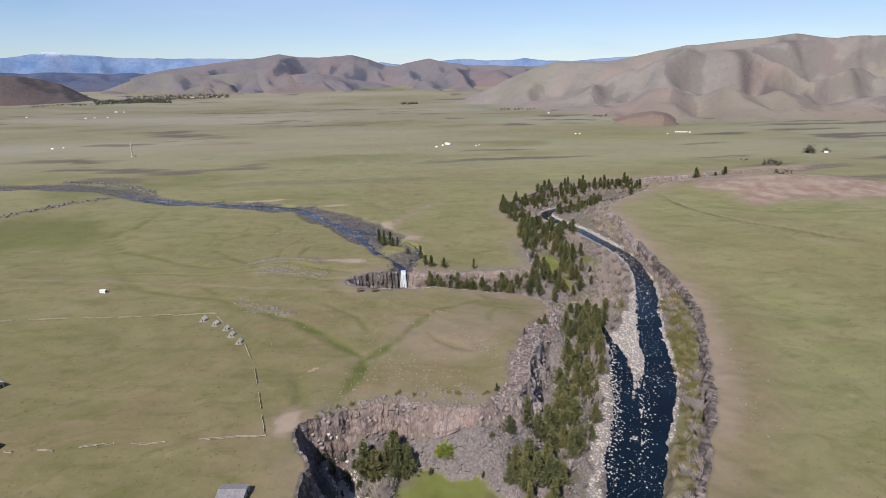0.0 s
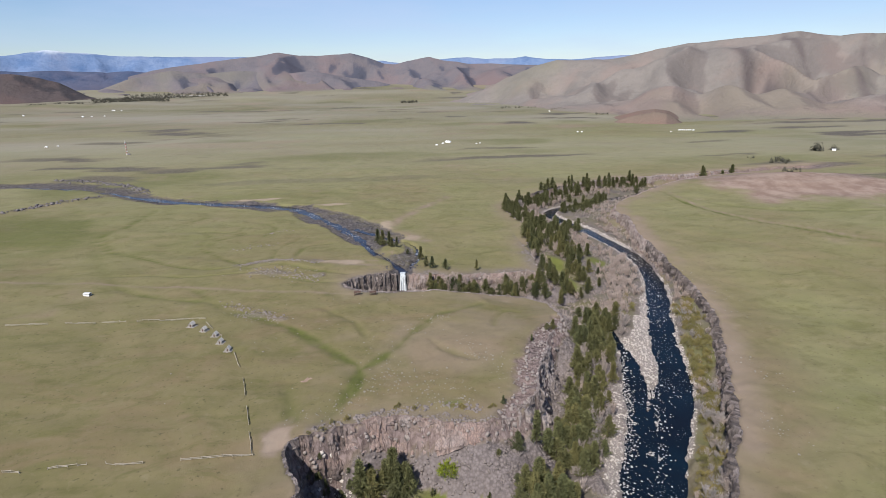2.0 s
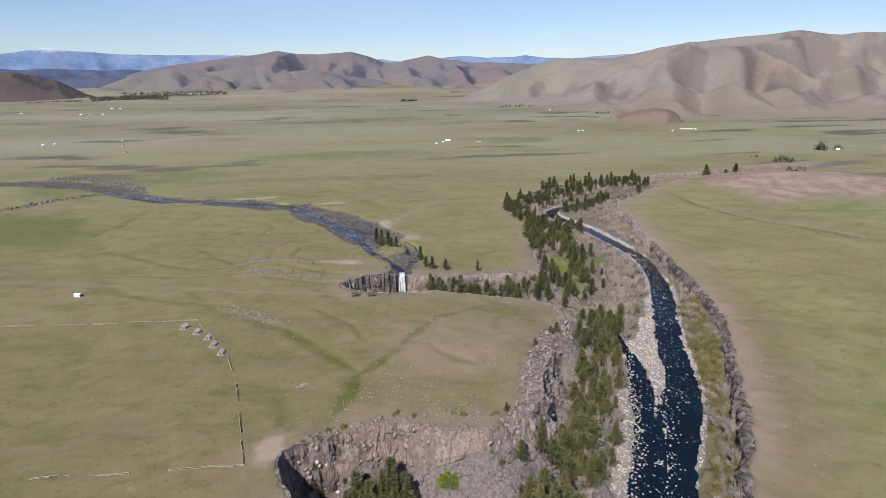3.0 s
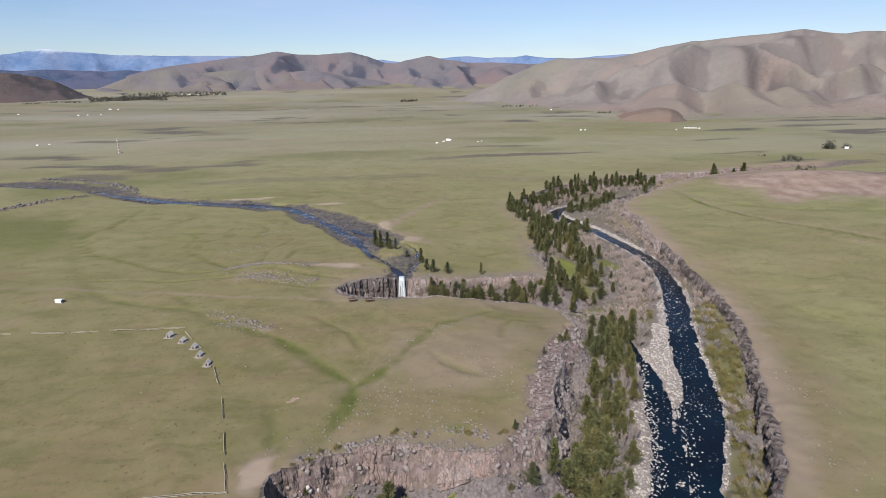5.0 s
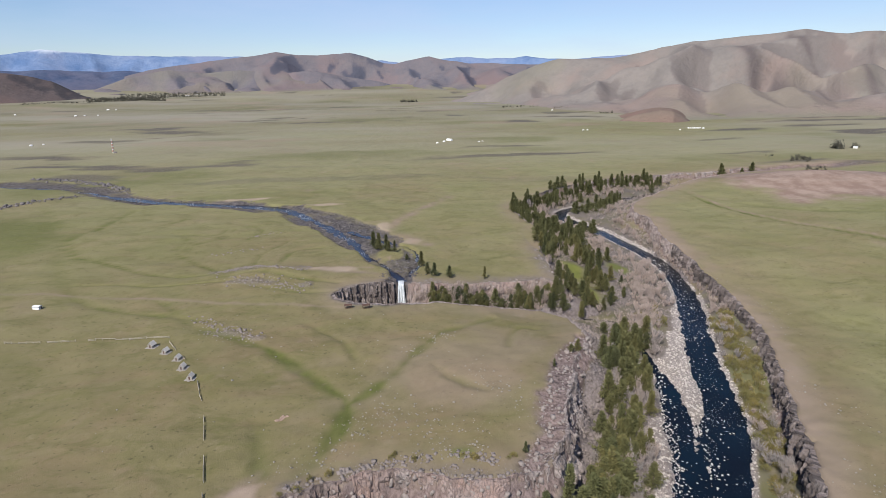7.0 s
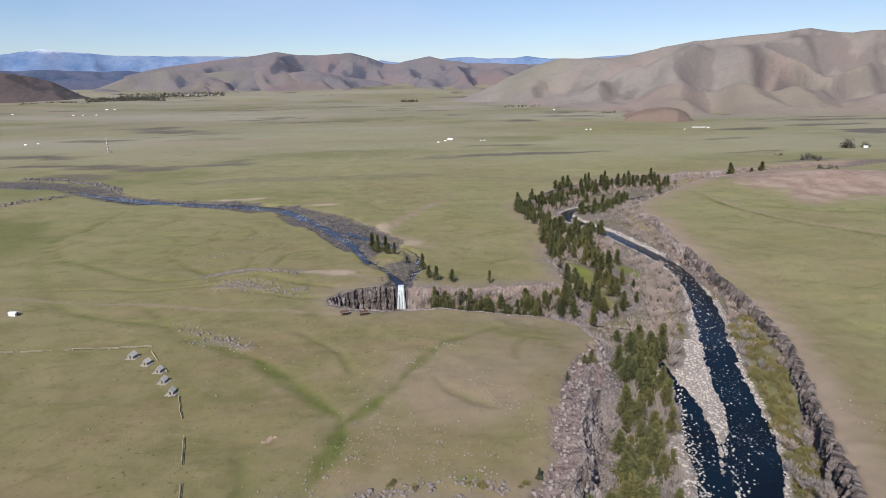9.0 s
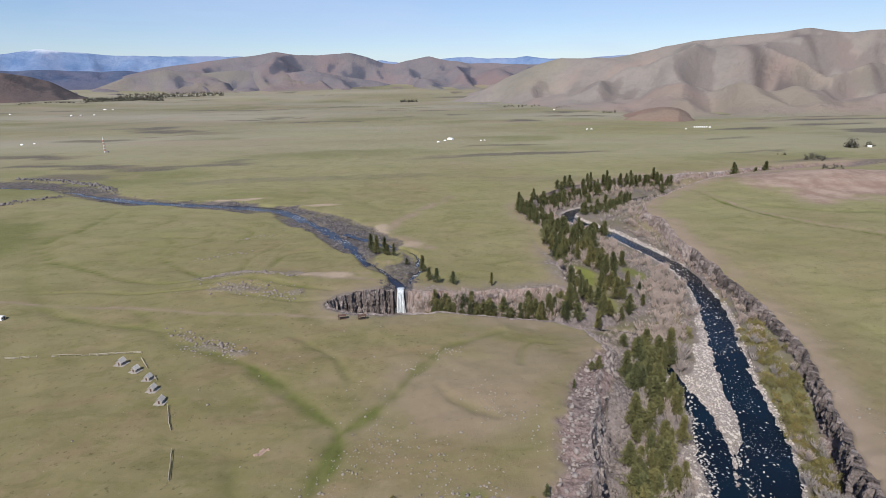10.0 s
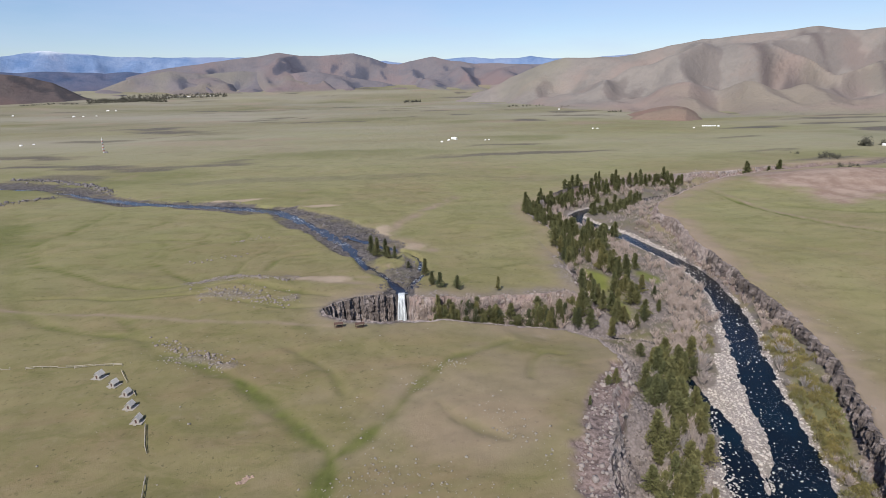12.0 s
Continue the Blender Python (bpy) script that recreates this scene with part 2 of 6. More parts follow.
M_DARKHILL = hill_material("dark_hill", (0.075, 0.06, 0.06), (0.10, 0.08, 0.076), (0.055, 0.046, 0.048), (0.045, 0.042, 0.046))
M_KNOLL = hill_material("red_knoll", (0.135, 0.082, 0.075), (0.19, 0.112, 0.098), (0.085, 0.06, 0.058), (0.06, 0.05, 0.05))
# Blue distance haze is put into the colour of both far ranges.
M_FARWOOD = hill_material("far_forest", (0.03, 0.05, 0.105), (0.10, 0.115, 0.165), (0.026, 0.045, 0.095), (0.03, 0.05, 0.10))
M_FAR = hill_material("hazed_far_mountain", (0.09, 0.15, 0.275), (0.19, 0.25, 0.37), (0.06, 0.11, 0.225), (0.48, 0.52, 0.58))

# ---- the lie of the land, in plan ----


def smooth_line(pts, steps=4, closed=False):
    """Catmull-Rom through rows of plan coordinates and values."""
    p = np.array(pts, float)
    out = []
    n = len(p)
    for i in range(n if closed else n - 1):
        if closed:
            a, b, c, d = p[i - 1], p[i], p[(i + 1) % n], p[(i + 2) % n]
        else:
            a, b, c, d = p[max(i - 1, 0)], p[i], p[i + 1], p[min(i + 2, n - 1)]
        for k in range(steps):
            t = k / steps
            out.append(0.5 * ((2 * b) + (c - a) * t + (2 * a - 5 * b + 4 * c - d) * t * t + (3 * b - a - 3 * c + d) * t ** 3))
    if not closed:
        out.append(p[-1])
    return np.array(out)


def line_distance(x, y, line):
    """Distance to a line of rows (x, y, values...), and the values at the nearest place."""
    best = np.full(x.shape, 1e9)
    vals = np.zeros((line.shape[1] - 2,) + x.shape)
    for a, b in zip(line[:-1], line[1:]):
        dx, dy = b[0] - a[0], b[1] - a[1]
        t = np.clip(((x - a[0]) * dx + (y - a[1]) * dy) / (dx * dx + dy * dy + 1e-9), 0, 1)
        d = np.hypot(x - a[0] - t * dx, y - a[1] - t * dy)
        near = d < best
        best = np.where(near, d, best)
        for k in range(vals.shape[0]):
            vals[k] = np.where(near, a[k + 2] + t * (b[k + 2] - a[k + 2]), vals[k])
    return best, vals


def inside(x, y, loop):
    odd = np.zeros(x.shape, bool)
    n = len(loop)
    for i in range(n):
        x1, y1, x2, y2 = loop[i][0], loop[i][1], loop[(i + 1) % n][0], loop[(i + 1) % n][1]
        cross = (y1 > y) != (y2 > y)
        odd ^= cross & (x < (x2 - x1) * (y - y1) / (y2 - y1 + 1e-12) + x1)
    return odd


_rng = np.random.RandomState(7)
_table = _rng.rand(256, 256)


def lattice(x, y):
    xi, yi = np.floor(x).astype(int), np.floor(y).astype(int)
    fx, fy = x - xi, y - yi
    fx, fy = fx * fx * (3 - 2 * fx), fy * fy * (3 - 2 * fy)
    a, b = _table[xi & 255, yi & 255], _table[(xi + 1) & 255, yi & 255]
    c, d = _table[xi & 255, (yi + 1) & 255], _table[(xi + 1) & 255, (yi + 1) & 255]
    return (a * (1 - fx) + b * fx) * (1 - fy) + (c * (1 - fx) + d * fx) * fy


def fractal(x, y, size, octaves=4, gain=0.5):
    """Noise from -1 to 1 with its largest features about that many metres wide."""
    total, amp, norm = 0, 1.0, 0
    for o in range(octaves):
        f = 2.0 ** o / size
        total = total + amp * (lattice(x * f + 17.3 * o, y * f + 5.1 * o) * 2 - 1)
        norm += amp
        amp *= gain
    return total / norm * 1.6


def step(v, lo, hi):
    t = np.clip((v - lo) / (hi - lo), 0, 1)
    return t * t * (3 - 2 * t)


# rims of the gorge: x, y, height of the sheer face
RIM_TONGUE = [(-40, -200, 10), (-46, -60, 10), (-52, 60, 12), (-46, 125, 15), (-43, 155, 17), (-42, 162, 17), (-47, 173, 17), (-50, 186, 17),
              (-46, 193, 15), (-34, 196, 12), (-20, 201.5, 12), (-8, 201.5, 12), (1, 199, 11), (9, 197.5, 9), (17, 195, 6), (25, 194.5, 5), (33, 196, 8), (41, 199, 12),
              (48, 207, 15), (53, 217, 17), (58, 231, 17), (64, 247, 16), (69, 259, 12), (75, 271, 8), (81, 281, 6), (85, 291, 5), (87, 303, 4)]
RIM_FALLS_SOUTH = [(86, 321, 5), (80, 330, 7), (70, 334, 9), (52, 334, 12), (33, 335, 14), (14, 339, 15), (-5, 341, 16), (-24, 345, 16), (-35, 351, 16),
                   (-39, 359, 16)]
RIM_FALLS_NORTH = [(-34, 369, 17), (-25, 376, 18), (-14, 378, 18), (-5, 381, 18.5), (4, 379, 18.5), (10, 373, 12), (17, 370, 9), (31, 370, 8), (53, 372, 7),
                   (75, 373, 6), (89, 370, 6), (96, 364, 5)]
RIM_NORTH = [(97, 392, 5), (105, 445, 6), (115, 496, 7), (111, 528, 8), (111, 564, 10), (118, 592, 12), (136, 607, 14), (164, 645, 14), (199, 674, 13),
             (244, 704, 10), (287, 722, 9), (350, 732, 8), (402, 738, 7), (470, 752, 7), (560, 775, 6), (640, 780, 5)]
RIM_EAST = [(645, 762, 4), (560, 748, 4), (474, 728, 4), (369, 683, 5), (315, 647, 5), (269, 606, 5), (238, 578, 6), (219, 540, 8), (221, 517, 9), (216.5, 493, 11),
            (209, 460, 12), (206, 430, 11), (203.5, 411, 11), (200, 378, 11), (197.5, 343, 11), (188, 305, 11.5), (171, 269, 12), (156.5, 240, 12), (143.5, 212, 12), (130, 189, 11),
            (115, 167, 9), (98, 143, 9), (84, 110, 8), (76, 50, 8), (70, -60, 8), (66, -200, 8)]
RIM = smooth_line(RIM_TONGUE + RIM_FALLS_SOUTH + RIM_FALLS_NORTH + RIM_NORTH + RIM_EAST, 4, True)

# water courses: x, y, half width
RIVER = smooth_line([(690, 772, 5), (560, 760, 5), (470, 742, 5), (400, 712, 6), (330, 695, 6), (270, 668, 6), (215, 640, 6), (184, 622, 6.5), (168, 600, 6.5),
                     (172, 568, 7), (184, 530, 6.5), (191, 490, 6), (195, 455, 6), (195, 428, 6.5), (189, 395, 6.5), (179, 363, 7.5), (167, 335, 7.5), (157, 311, 7.5), (147.5, 284, 8),
                     (140, 260, 8.5), (129, 240, 10), (106, 202, 10), (90, 170, 9), (75, 140, 8), (62, 100, 8), (52, 50, 8), (45, -40, 8), (42, -200, 8)], 4)
BROOK = smooth_line([(0, 371, 6), (8, 360, 5), (40, 352, 3), (75, 350, 2.5), (100, 351, 2.2), (120, 346, 1.6), (128.5, 334, 1.4), (126.5, 318, 1.4), (125, 308, 1.7),
                     (124, 293, 2.4), (122.5, 278, 4.6), (118.5, 262, 6.2), (113.5, 248, 6.6), (109, 235, 6), (103.5, 220, 6), (96.5, 205, 6.5), (88.5, 190, 6.5), (82, 172, 6.5), (64, 138, 6)], 4)
RIFFLE_X, RIFFLE_Y = [90, 95, 102.5, 108, 115.2, 120.5, 123.7, 127], [178, 190, 203, 215, 227, 240, 254, 266]
GULLY = smooth_line([(-34, 190, 4), (-28, 177, 5), (-20, 162, 5), (-8, 140, 5), (15, 120, 4), (45, 100, 4)], 4)
STREAM_BED = smooth_line([(-900, 905, 14), (-700, 850, 14), (-560, 812, 18), (-495, 802, 22), (-460, 803, 24), (-415, 788, 24), (-360, 752, 18),
                          (-314, 712, 13), (-264, 669, 12), (-210, 653, 12), (-160, 626, 13), (-112, 607, 17), (-80, 573, 23), (-48, 530, 26), (-27, 482, 24),
                          (-10, 438, 21), (-2, 405, 14), (0, 382, 7)], 4)
STREAM = smooth_line([(-900, 905, 4), (-560, 806, 4), (-499, 798, 4), (-455, 786, 4), (-386, 757, 4), (-311, 706, 4.5), (-266, 676, 5), (-213, 652, 6.5), (-156, 632, 7),
                      (-119, 616, 7), (-99, 594, 6), (-74, 556, 4), (-55, 520, 3), (-41, 490, 2.8), (-31, 465, 3), (-23, 438, 3), (-13, 419, 2.6), (-5, 401, 2.4), (0, 384, 3)], 4)
SIDE_ARM = smooth_line([(-40, 512, 1.6), (-22, 490, 1.5), (-2, 466, 1.6), (11, 447, 2), (14, 421, 2), (8, 400, 2), (1, 384, 2.4)], 4)


def river_level(y):
    return np.interp(y, [140, 200, 257, 320, 415, 600, 760], [-31.5, -30, -26.5, -20.2, -17.2, -17.0, -16.6])


def brook_level(x, y):
    return np.where(y > 335, np.interp(x, [0, 120], [-17.6, -20.0]), river_level(y) + 0.05)


def plateau(x, y):
    z = -6.0 * np.exp(-((x - 85) / 34) ** 2 - ((y - 322) / 34) ** 2)
    z = z + 4.0 * np.exp(-((x + 86) / 26) ** 2 - ((y - 402) / 11) ** 2)
    east = step(x - np.interp(y, [100, 150, 230, 310, 420, 560, 600], [40, 75, 125, 160, 195, 185, 190]), -15, 15) * step(700 - y, 0, 120)
    z = z + east * np.interp(y, [150, 200, 245, 310, 345, 413, 470, 600], [-11, -11, -12, -11.5, -10, -4, -1.5, 0])
    z = z + 2.2 * np.exp(-((x - 56) / 12) ** 2 - ((y - 240) / 24) ** 2)
    z = z + 13.0 * np.exp(-((x - 490) / 120) ** 2 - ((y - 645) / 48) ** 2)
    z = z + 1.3 * fractal(x, y, 75, 3) + 0.48 * fractal(x + 50, y, 14, 3) + 0.12 * fractal(x, y + 70, 4.5, 2)
    r = np.hypot(x + 5, y - 40)
    z = z + np.interp(r, [2300, 3200, 3800, 4400, 5200], [0, 8, 48, 96, 110]) * step(y, 0, 800)
    z = z + step(r, 700, 1800) * (3.5 * fractal(x, y, 600, 3) + 1.2 * fractal(x, y, 120, 3))
    return z


# damp furrows in the turf: x, y, half width, depth of green
SWALES = [smooth_line(s, 4) for s in (
    [(-147, 371, 2, 0.4), (-131, 356, 3, 0.45), (-120, 341, 3, 0.5), (-106, 324, 3, 0.5), (-85, 309, 4, 0.6), (-65, 294, 4, 0.75), (-46, 271, 4.5, 0.8), (-33, 255, 4.5, 0.8), (-25, 243, 5, 0.8),
     (-28, 223, 5, 0.7), (-34, 209, 6, 0.7), (-41, 201, 4, 0.6)],
    [(-25, 243, 4.5, 0.7), (-9, 259, 4.5, 0.7), (1, 278, 3.5, 0.65), (9, 289, 3, 0.6), (17, 301, 3, 0.55), (29, 307, 2.5, 0.5), (45, 317, 2, 0.3)],
    [(47, 284, 2.5, 0.4), (50, 296, 2.5, 0.45), (57, 306, 2.5, 0.45), (66, 305, 2, 0.3)],
    [(-48, 318, 3, 0.3), (-37, 305, 3, 0.4), (-29, 294, 3, 0.4), (-24, 280, 3, 0.3)],
    [(-230, 460, 2.2, 0.7), (-200, 442, 2, 0.75), (-176, 424, 2, 0.75), (-156, 413, 2, 0.75), (-130, 408, 2, 0.75), (-118, 412, 2, 0.7), (-114, 424, 2, 0.5)],
    [(-254, 622, 4, 0.4), (-256, 576, 3.5, 0.6), (-254, 547, 3, 0.7), (-263, 532, 3, 0.7), (-256, 502, 3, 0.75), (-239, 473, 2.6, 0.75), (-230, 460, 2.4, 0.75)],
    [(-177, 519, 2.4, 0.55), (-165, 497, 2.4, 0.6), (-165, 468, 2.2, 0.65), (-152, 452, 2, 0.7), (-135, 431, 2, 0.75), (-119, 416, 2, 0.75)],
    [(-177, 519, 2.5, 0.5), (-157, 510, 2.5, 0.55), (-144, 513, 2.5, 0.55), (-143, 527, 2.5, 0.4)],
    [(-155, 463, 2, 0.5), (-156, 482, 2.4, 0.5), (-141, 498, 2.4, 0.5), (-136, 528, 2.6, 0.4)],
    [(-330, 470, 2.5, 0.6), (-311, 488, 2.5, 0.7), (-306, 502, 2.5, 0.7), (-290, 510, 2.5, 0.5)],
    [(-185, 372, 2.6, 0.5), (-170, 360, 3, 0.6), (-150, 349, 3, 0.6), (-128, 342, 3, 0.5), (-100, 331, 2.6, 0.3)],
    [(-357, 654, 9, 0.2), (-285, 541, 9, 0.3), (-252, 479, 8, 0.3), (-223, 423, 7, 0.3), (-191, 377, 5, 0.35), (-173, 360, 4, 0.4)],
    [(-200, 397, 1.6, 0.4), (-178, 398, 1.6, 0.5), (-148, 391, 1.6, 0.5), (-110, 391, 1.6, 0.5), (-90, 380, 2, 0.5), (-60, 366, 2, 0.5), (-36, 366, 2, 0.4)],
    [(-81, 430, 2.2, 0.5), (-79, 449, 2.2, 0.55), (-72, 460, 2.2, 0.55), (-56, 463, 2.2, 0.4)],
    [(-99, 426, 2.2, 0.5), (-98, 452, 2.2, 0.55), (-91, 468, 2.2, 0.55), (-84, 487, 2.2, 0.4)],
    [(-130, 395, 2, 0.4), (-105, 400, 2, 0.5), (-80, 396, 2.2, 0.5), (-52, 384, 2.2, 0.5), (-38, 380, 2, 0.4)],
    [(-210, 545, 3, 0.4), (-190, 575, 3, 0.45), (-200, 600, 3, 0.4)], [(-125, 540, 2.6, 0.4), (-112, 520, 2.4, 0.5), (-118, 495, 2.4, 0.45)],
    [(10, 268, 2, 0.3), (18, 255, 2.5, 0.35), (30, 246, 2, 0.25)],
    [(-57, 233, 5, 0.3), (-54, 220, 6, 0.45), (-50, 206, 5, 0.5)],
    [(300, 640, 3.4, 0.4), (305, 611, 3.4, 0.8), (304, 578, 3.4, 0.85), (308, 546, 3.4, 0.85), (315, 522, 3.4, 0.85), (323, 503, 3.4, 0.8), (338, 473, 3.4, 0.75), (380, 420, 3, 0.6), (450, 380, 3, 0.5)],
    [(330, 560, 5, 0.3), (380, 520, 6, 0.45), (470, 500, 7, 0.45), (560, 520, 8, 0.4)])]
TRACKS = [smooth_line(s, 4) for s in (
    [(-420, 430, 1.6), (-300, 400, 1.6), (-191, 379, 1.6), (-138, 367, 1.6), (-92, 352, 1.6), (-49, 344, 1.8), (-25, 338, 2.2)],
    [(-55, 404, 3), (-40, 400, 4), (-20, 396, 4), (-14, 390, 2)], [(-52, 410, 1.2), (-30, 408, 1.5), (-18, 406, 1.2)],
    [(309, 612, 2.2), (309, 578, 2.2), (313, 546, 2.2), (320, 522, 2.2), (329, 503, 2.2), (344, 473, 2.2), (386, 420, 2.2)],
    [(-57, 190, 3), (-54, 199, 4), (-51, 206, 2)], [(60, 640, 5), (-5, 520, 6), (10, 480, 6), (22, 458, 5)])]


def land(x, y):
    """Height of the ground and its zones at plan coordinates."""
    zp = plateau(x, y)
    shape = x.shape
    zone = {k: np.zeros(shape) for k in ("rock", "gravel", "lush", "dry", "wet", "talus", "fresh", "swale", "brush", "red", "sand", "pale")}
    for s in SWALES:
        d, (w, force) = line_distance(x, y, s)
        d = d + np.minimum(1.6, 0.45 * w) * fractal(x, y, 13, 3)
        m = np.exp(-(d / (0.6 * w + 0.5)) ** 2)
        zp = zp - 0.7 * m
        zone["swale"] = np.maximum(zone["swale"], m ** 1.25 * force * (1 + 0.5 * fractal(x, y, 12, 3)))
    for s in TRACKS:
        d, (w,) = line_distance(x, y, s)
        zone["dry"] = np.maximum(zone["dry"], np.exp(-(d / w) ** 2) * (0.6 + 0.35 * fractal(x, y, 9, 3)))
    # upper stream
    d, (w,) = line_distance(x, y, STREAM_BED)
    d = d + 5 * fractal(x, y, 22, 3) + 6 * fractal(x + 77, y, 60, 2)
    bed = 1 - step(d, w * 0.72, w * 1.02)
    rough = fractal(x, y, 5, 3)
    zp = zp - bed * (1.7 - 0.7 * rough)
    zone["wet"] = np.maximum(zone["wet"], step(bed, 0.15, 0.6) * np.clip(0.9 + 0.4 * fractal(x, y, 16, 3), 0, 1))
    for ax, ay, bx, by, w in ((-445, 590, -350, 705, 7), (-120, 412, -60, 408, 3.5), (-105, 388, -58, 378, 4.5), (-100, 318, -70, 306, 3)):
        t = np.clip(((x - ax) * (bx - ax) + (y - ay) * (by - ay)) / ((bx - ax) ** 2 + (by - ay) ** 2), 0, 1)
        e = np.hypot(x - ax - t * (bx - ax), y - ay - t * (by - ay)) + w * 0.9 * fractal(x, y, 9, 3)
        out = 1 - step(e, w * 0.3, w)
        zp = zp + out * (0.5 + 0.6 * rough)
        zone["wet" if ax < -400 else "talus"] = np.maximum(zone["wet" if ax < -400 else "talus"], out * 0.55)
    isle = np.exp(-((x + 6) / 11) ** 2 - ((y - 437) / 18) ** 2)
    zp = zp + 1.7 * isle
    zone["wet"] *= 1 - step(isle, 0.35, 0.6)
    zone["dry"] = np.maximum(zone["dry"], 0.75 * (step(d, w * 0.9, w * 1.05) * (1 - step(d, w * 1.1, w * 1.5))) * step(fractal(x, y, 40, 2), -0.15, 0.4))
    for line in (STREAM, SIDE_ARM):
        d, (w,) = line_distance(x, y, line)
        cut = 1 - step(d + 1.2 * rough, w * 0.6, w * 1.3)
        zp = np.minimum(zp, zp * (1 - cut) + cut * -3.0)
    # gorge
    d, (sheer,) = line_distance(x, y, np.vstack([RIM, RIM[:1]]))
    d = np.where(inside(x, y, RIM), d, -d)
    d = d + 1.3 * fractal(x, y, 11, 3) + 0.5 * fractal(x + 9, y, 3.5, 2)
    dr, (wr,) = line_distance(x, y, RIVER)
    db, (wb,) = line_distance(x, y, BROOK)
    dg, (wg,) = line_distance(x, y, GULLY)
    er, eb, eg = dr - wr, db - wb, dg - wg
    near = np.minimum(np.minimum(er, eb + 2), eg + 6)
    level = np.where(er < eb, river_level(y), brook_level(x, y))
    level = np.where(y > 360, np.maximum(level, np.where(x < 97, -18.5, level)), level)
    floor = level + 0.9 + 0.14 * np.clip(near - 1, 0, 60) + 0.5 * fractal(x, y, 9, 3)
    sheer = sheer * (1 + 0.35 * fractal(x + 31, y, 13, 2))
    ledge = 0.75 + 0.5 * fractal(x - 11, y + 3, 6, 2)
    upright = ((x > np.interp(y, [130, 200, 300, 420], [80, 112, 165, 195])) & (y < 560)) | ((x < 9) & (y > 325))
    bowl = 0.62 + 0.75 * (1 - step(x + 4 * fractal(x, y, 16, 2), 20, 36)) * (y < 230)
    d = d + 0.6 * upright
    fall = sheer * step(d, 0.0, 1.9) * np.where(upright, 1.0, 0.62 + 0.38 * step(d, 2.0 + ledge, 4.2 + ledge)) + bowl * np.clip(d - 2.5, 0, 60) + 0.5 * fractal(x, y, 3, 2) * step(d, 0.3, 1.5)
    wall = zp - fall
    z = np.where(d > 0, np.maximum(wall, floor), zp)
    d = d - 0.6 * upright
    on_wall = (d > 0) & (wall > floor - 0.3)
    zone["rock"] = np.where(on_wall, step(d, -0.4, 0.8) * (1 - step(fall - sheer, 0.2, 1.6)), 0)
    scree = zone["talus"]
    zone["talus"] = np.where(d > 0, np.where(on_wall, step(fall - sheer, 0.2, 1.6), np.where((x < 112) & (y < 320), 0.9, 0.55) * step(fractal(x, y, 14, 3), -0.4, 0.3)), scree)
    zone["talus"] = np.where((d > 0) & ~on_wall & (x < 40) & (y < 200), 0, zone["talus"])
    zone["talus"] = np.where((d > 0) & (x > np.interp(y, [130, 200, 300, 420], [80, 112, 165, 205])), zone["talus"] * 0.35, zone["talus"])
    blocks = np.where((y > 196) & (y < 296), np.exp(-((x - np.interp(y, [200, 217, 247, 271, 291], [36, 50, 60, 73, 84])) / np.interp(y, [200, 225, 265, 285, 296], [6, 10, 11, 6, 2])) ** 2), 0)
    zone["rock"] = np.maximum(zone["rock"], np.where(d < 0.5, step(blocks + 0.25 * fractal(x, y, 6, 3), 0.4, 0.8), 0))
    lip = np.where((d < 0.5) & (x > -46) & (x < 2) & (y > 330), 0.8 * step(d, -5.5, -0.5), 0)
    lip = np.maximum(lip, np.where((d < 0.5) & (x > 2) & (x < 100) & (y > 362), 0.75 * step(d + 4 * fractal(x, y, 9, 3), -13, -1), 0))
    lip = np.maximum(lip, np.where((d < 0.5) & (x > -44) & (x < 45) & (y > 190) & (y < 225), 0.5 * step(d + 3.5 * fractal(x, y, 8, 3), -9, -1), 0))
    zone["talus"] = np.maximum(zone["talus"], lip * (0.75 + 0.35 * fractal(x, y, 7, 3)))
    # banks and bars
    ragged = 2.2 * fractal(x, y, 8, 3)
    bar_l = np.interp(y, [262, 268, 285, 300, 311, 331, 352, 370, 397, 460], [128, 125, 127.5, 132, 138, 151, 162, 171, 182, 190])
    bar_r = np.interp(y, [262, 270, 285, 312, 335, 363, 397, 460], [131, 135, 140, 150, 159, 172, 184, 193])
    bar = np.where((y > 258) & (y < 470), step(np.minimum(x - bar_l, bar_r + 2 - x) + ragged, -1.5, 1.5) * step(y + 2 * ragged, 262, 272), 0)
    shore = np.maximum(step(3.5 - er, 0, 2.5), np.where(y < 300, step(9 - np.abs(eb), 0, 4), 0) * (db < dr)) * (y < 640)
    spit = np.where((y > 440) & (y < 600) & (x > np.interp(y, [455, 490, 530, 568, 600], [194, 191, 184, 172, 166])), step(4.2 - er, 0, 2), 0)
    zone["gravel"] = np.where((d > 0) & ~on_wall, np.clip(np.maximum(np.maximum(bar, shore * 0.8), spit) + 0.25 * fractal(x, y, 6, 3), 0, 1) * np.maximum(np.maximum(bar, shore), spit), 0)
    z = z + np.where(zone["gravel"] > 0.3, 0.25 * rough, 0)
    for e, w, lvl in ((er, wr, river_level(y)), (eb, wb, brook_level(x, y)), (eg, wg, floor - 0.8)):
        cut = np.where(d > 0, 1 - step(e + 1.1 * fractal(x, y, 5, 3), -2.2, 1.4), 0)
        z = np.minimum(z, z * (1 - cut) + cut * (lvl - 1.2))
    riffle = np.exp(-((x - np.interp(y, RIFFLE_Y, RIFFLE_X)) / 2.6) ** 2) * step(fractal(x, y, 6, 3), 0.05, 0.7) * step(y, 186, 200) * (1 - step(y, 260, 268))
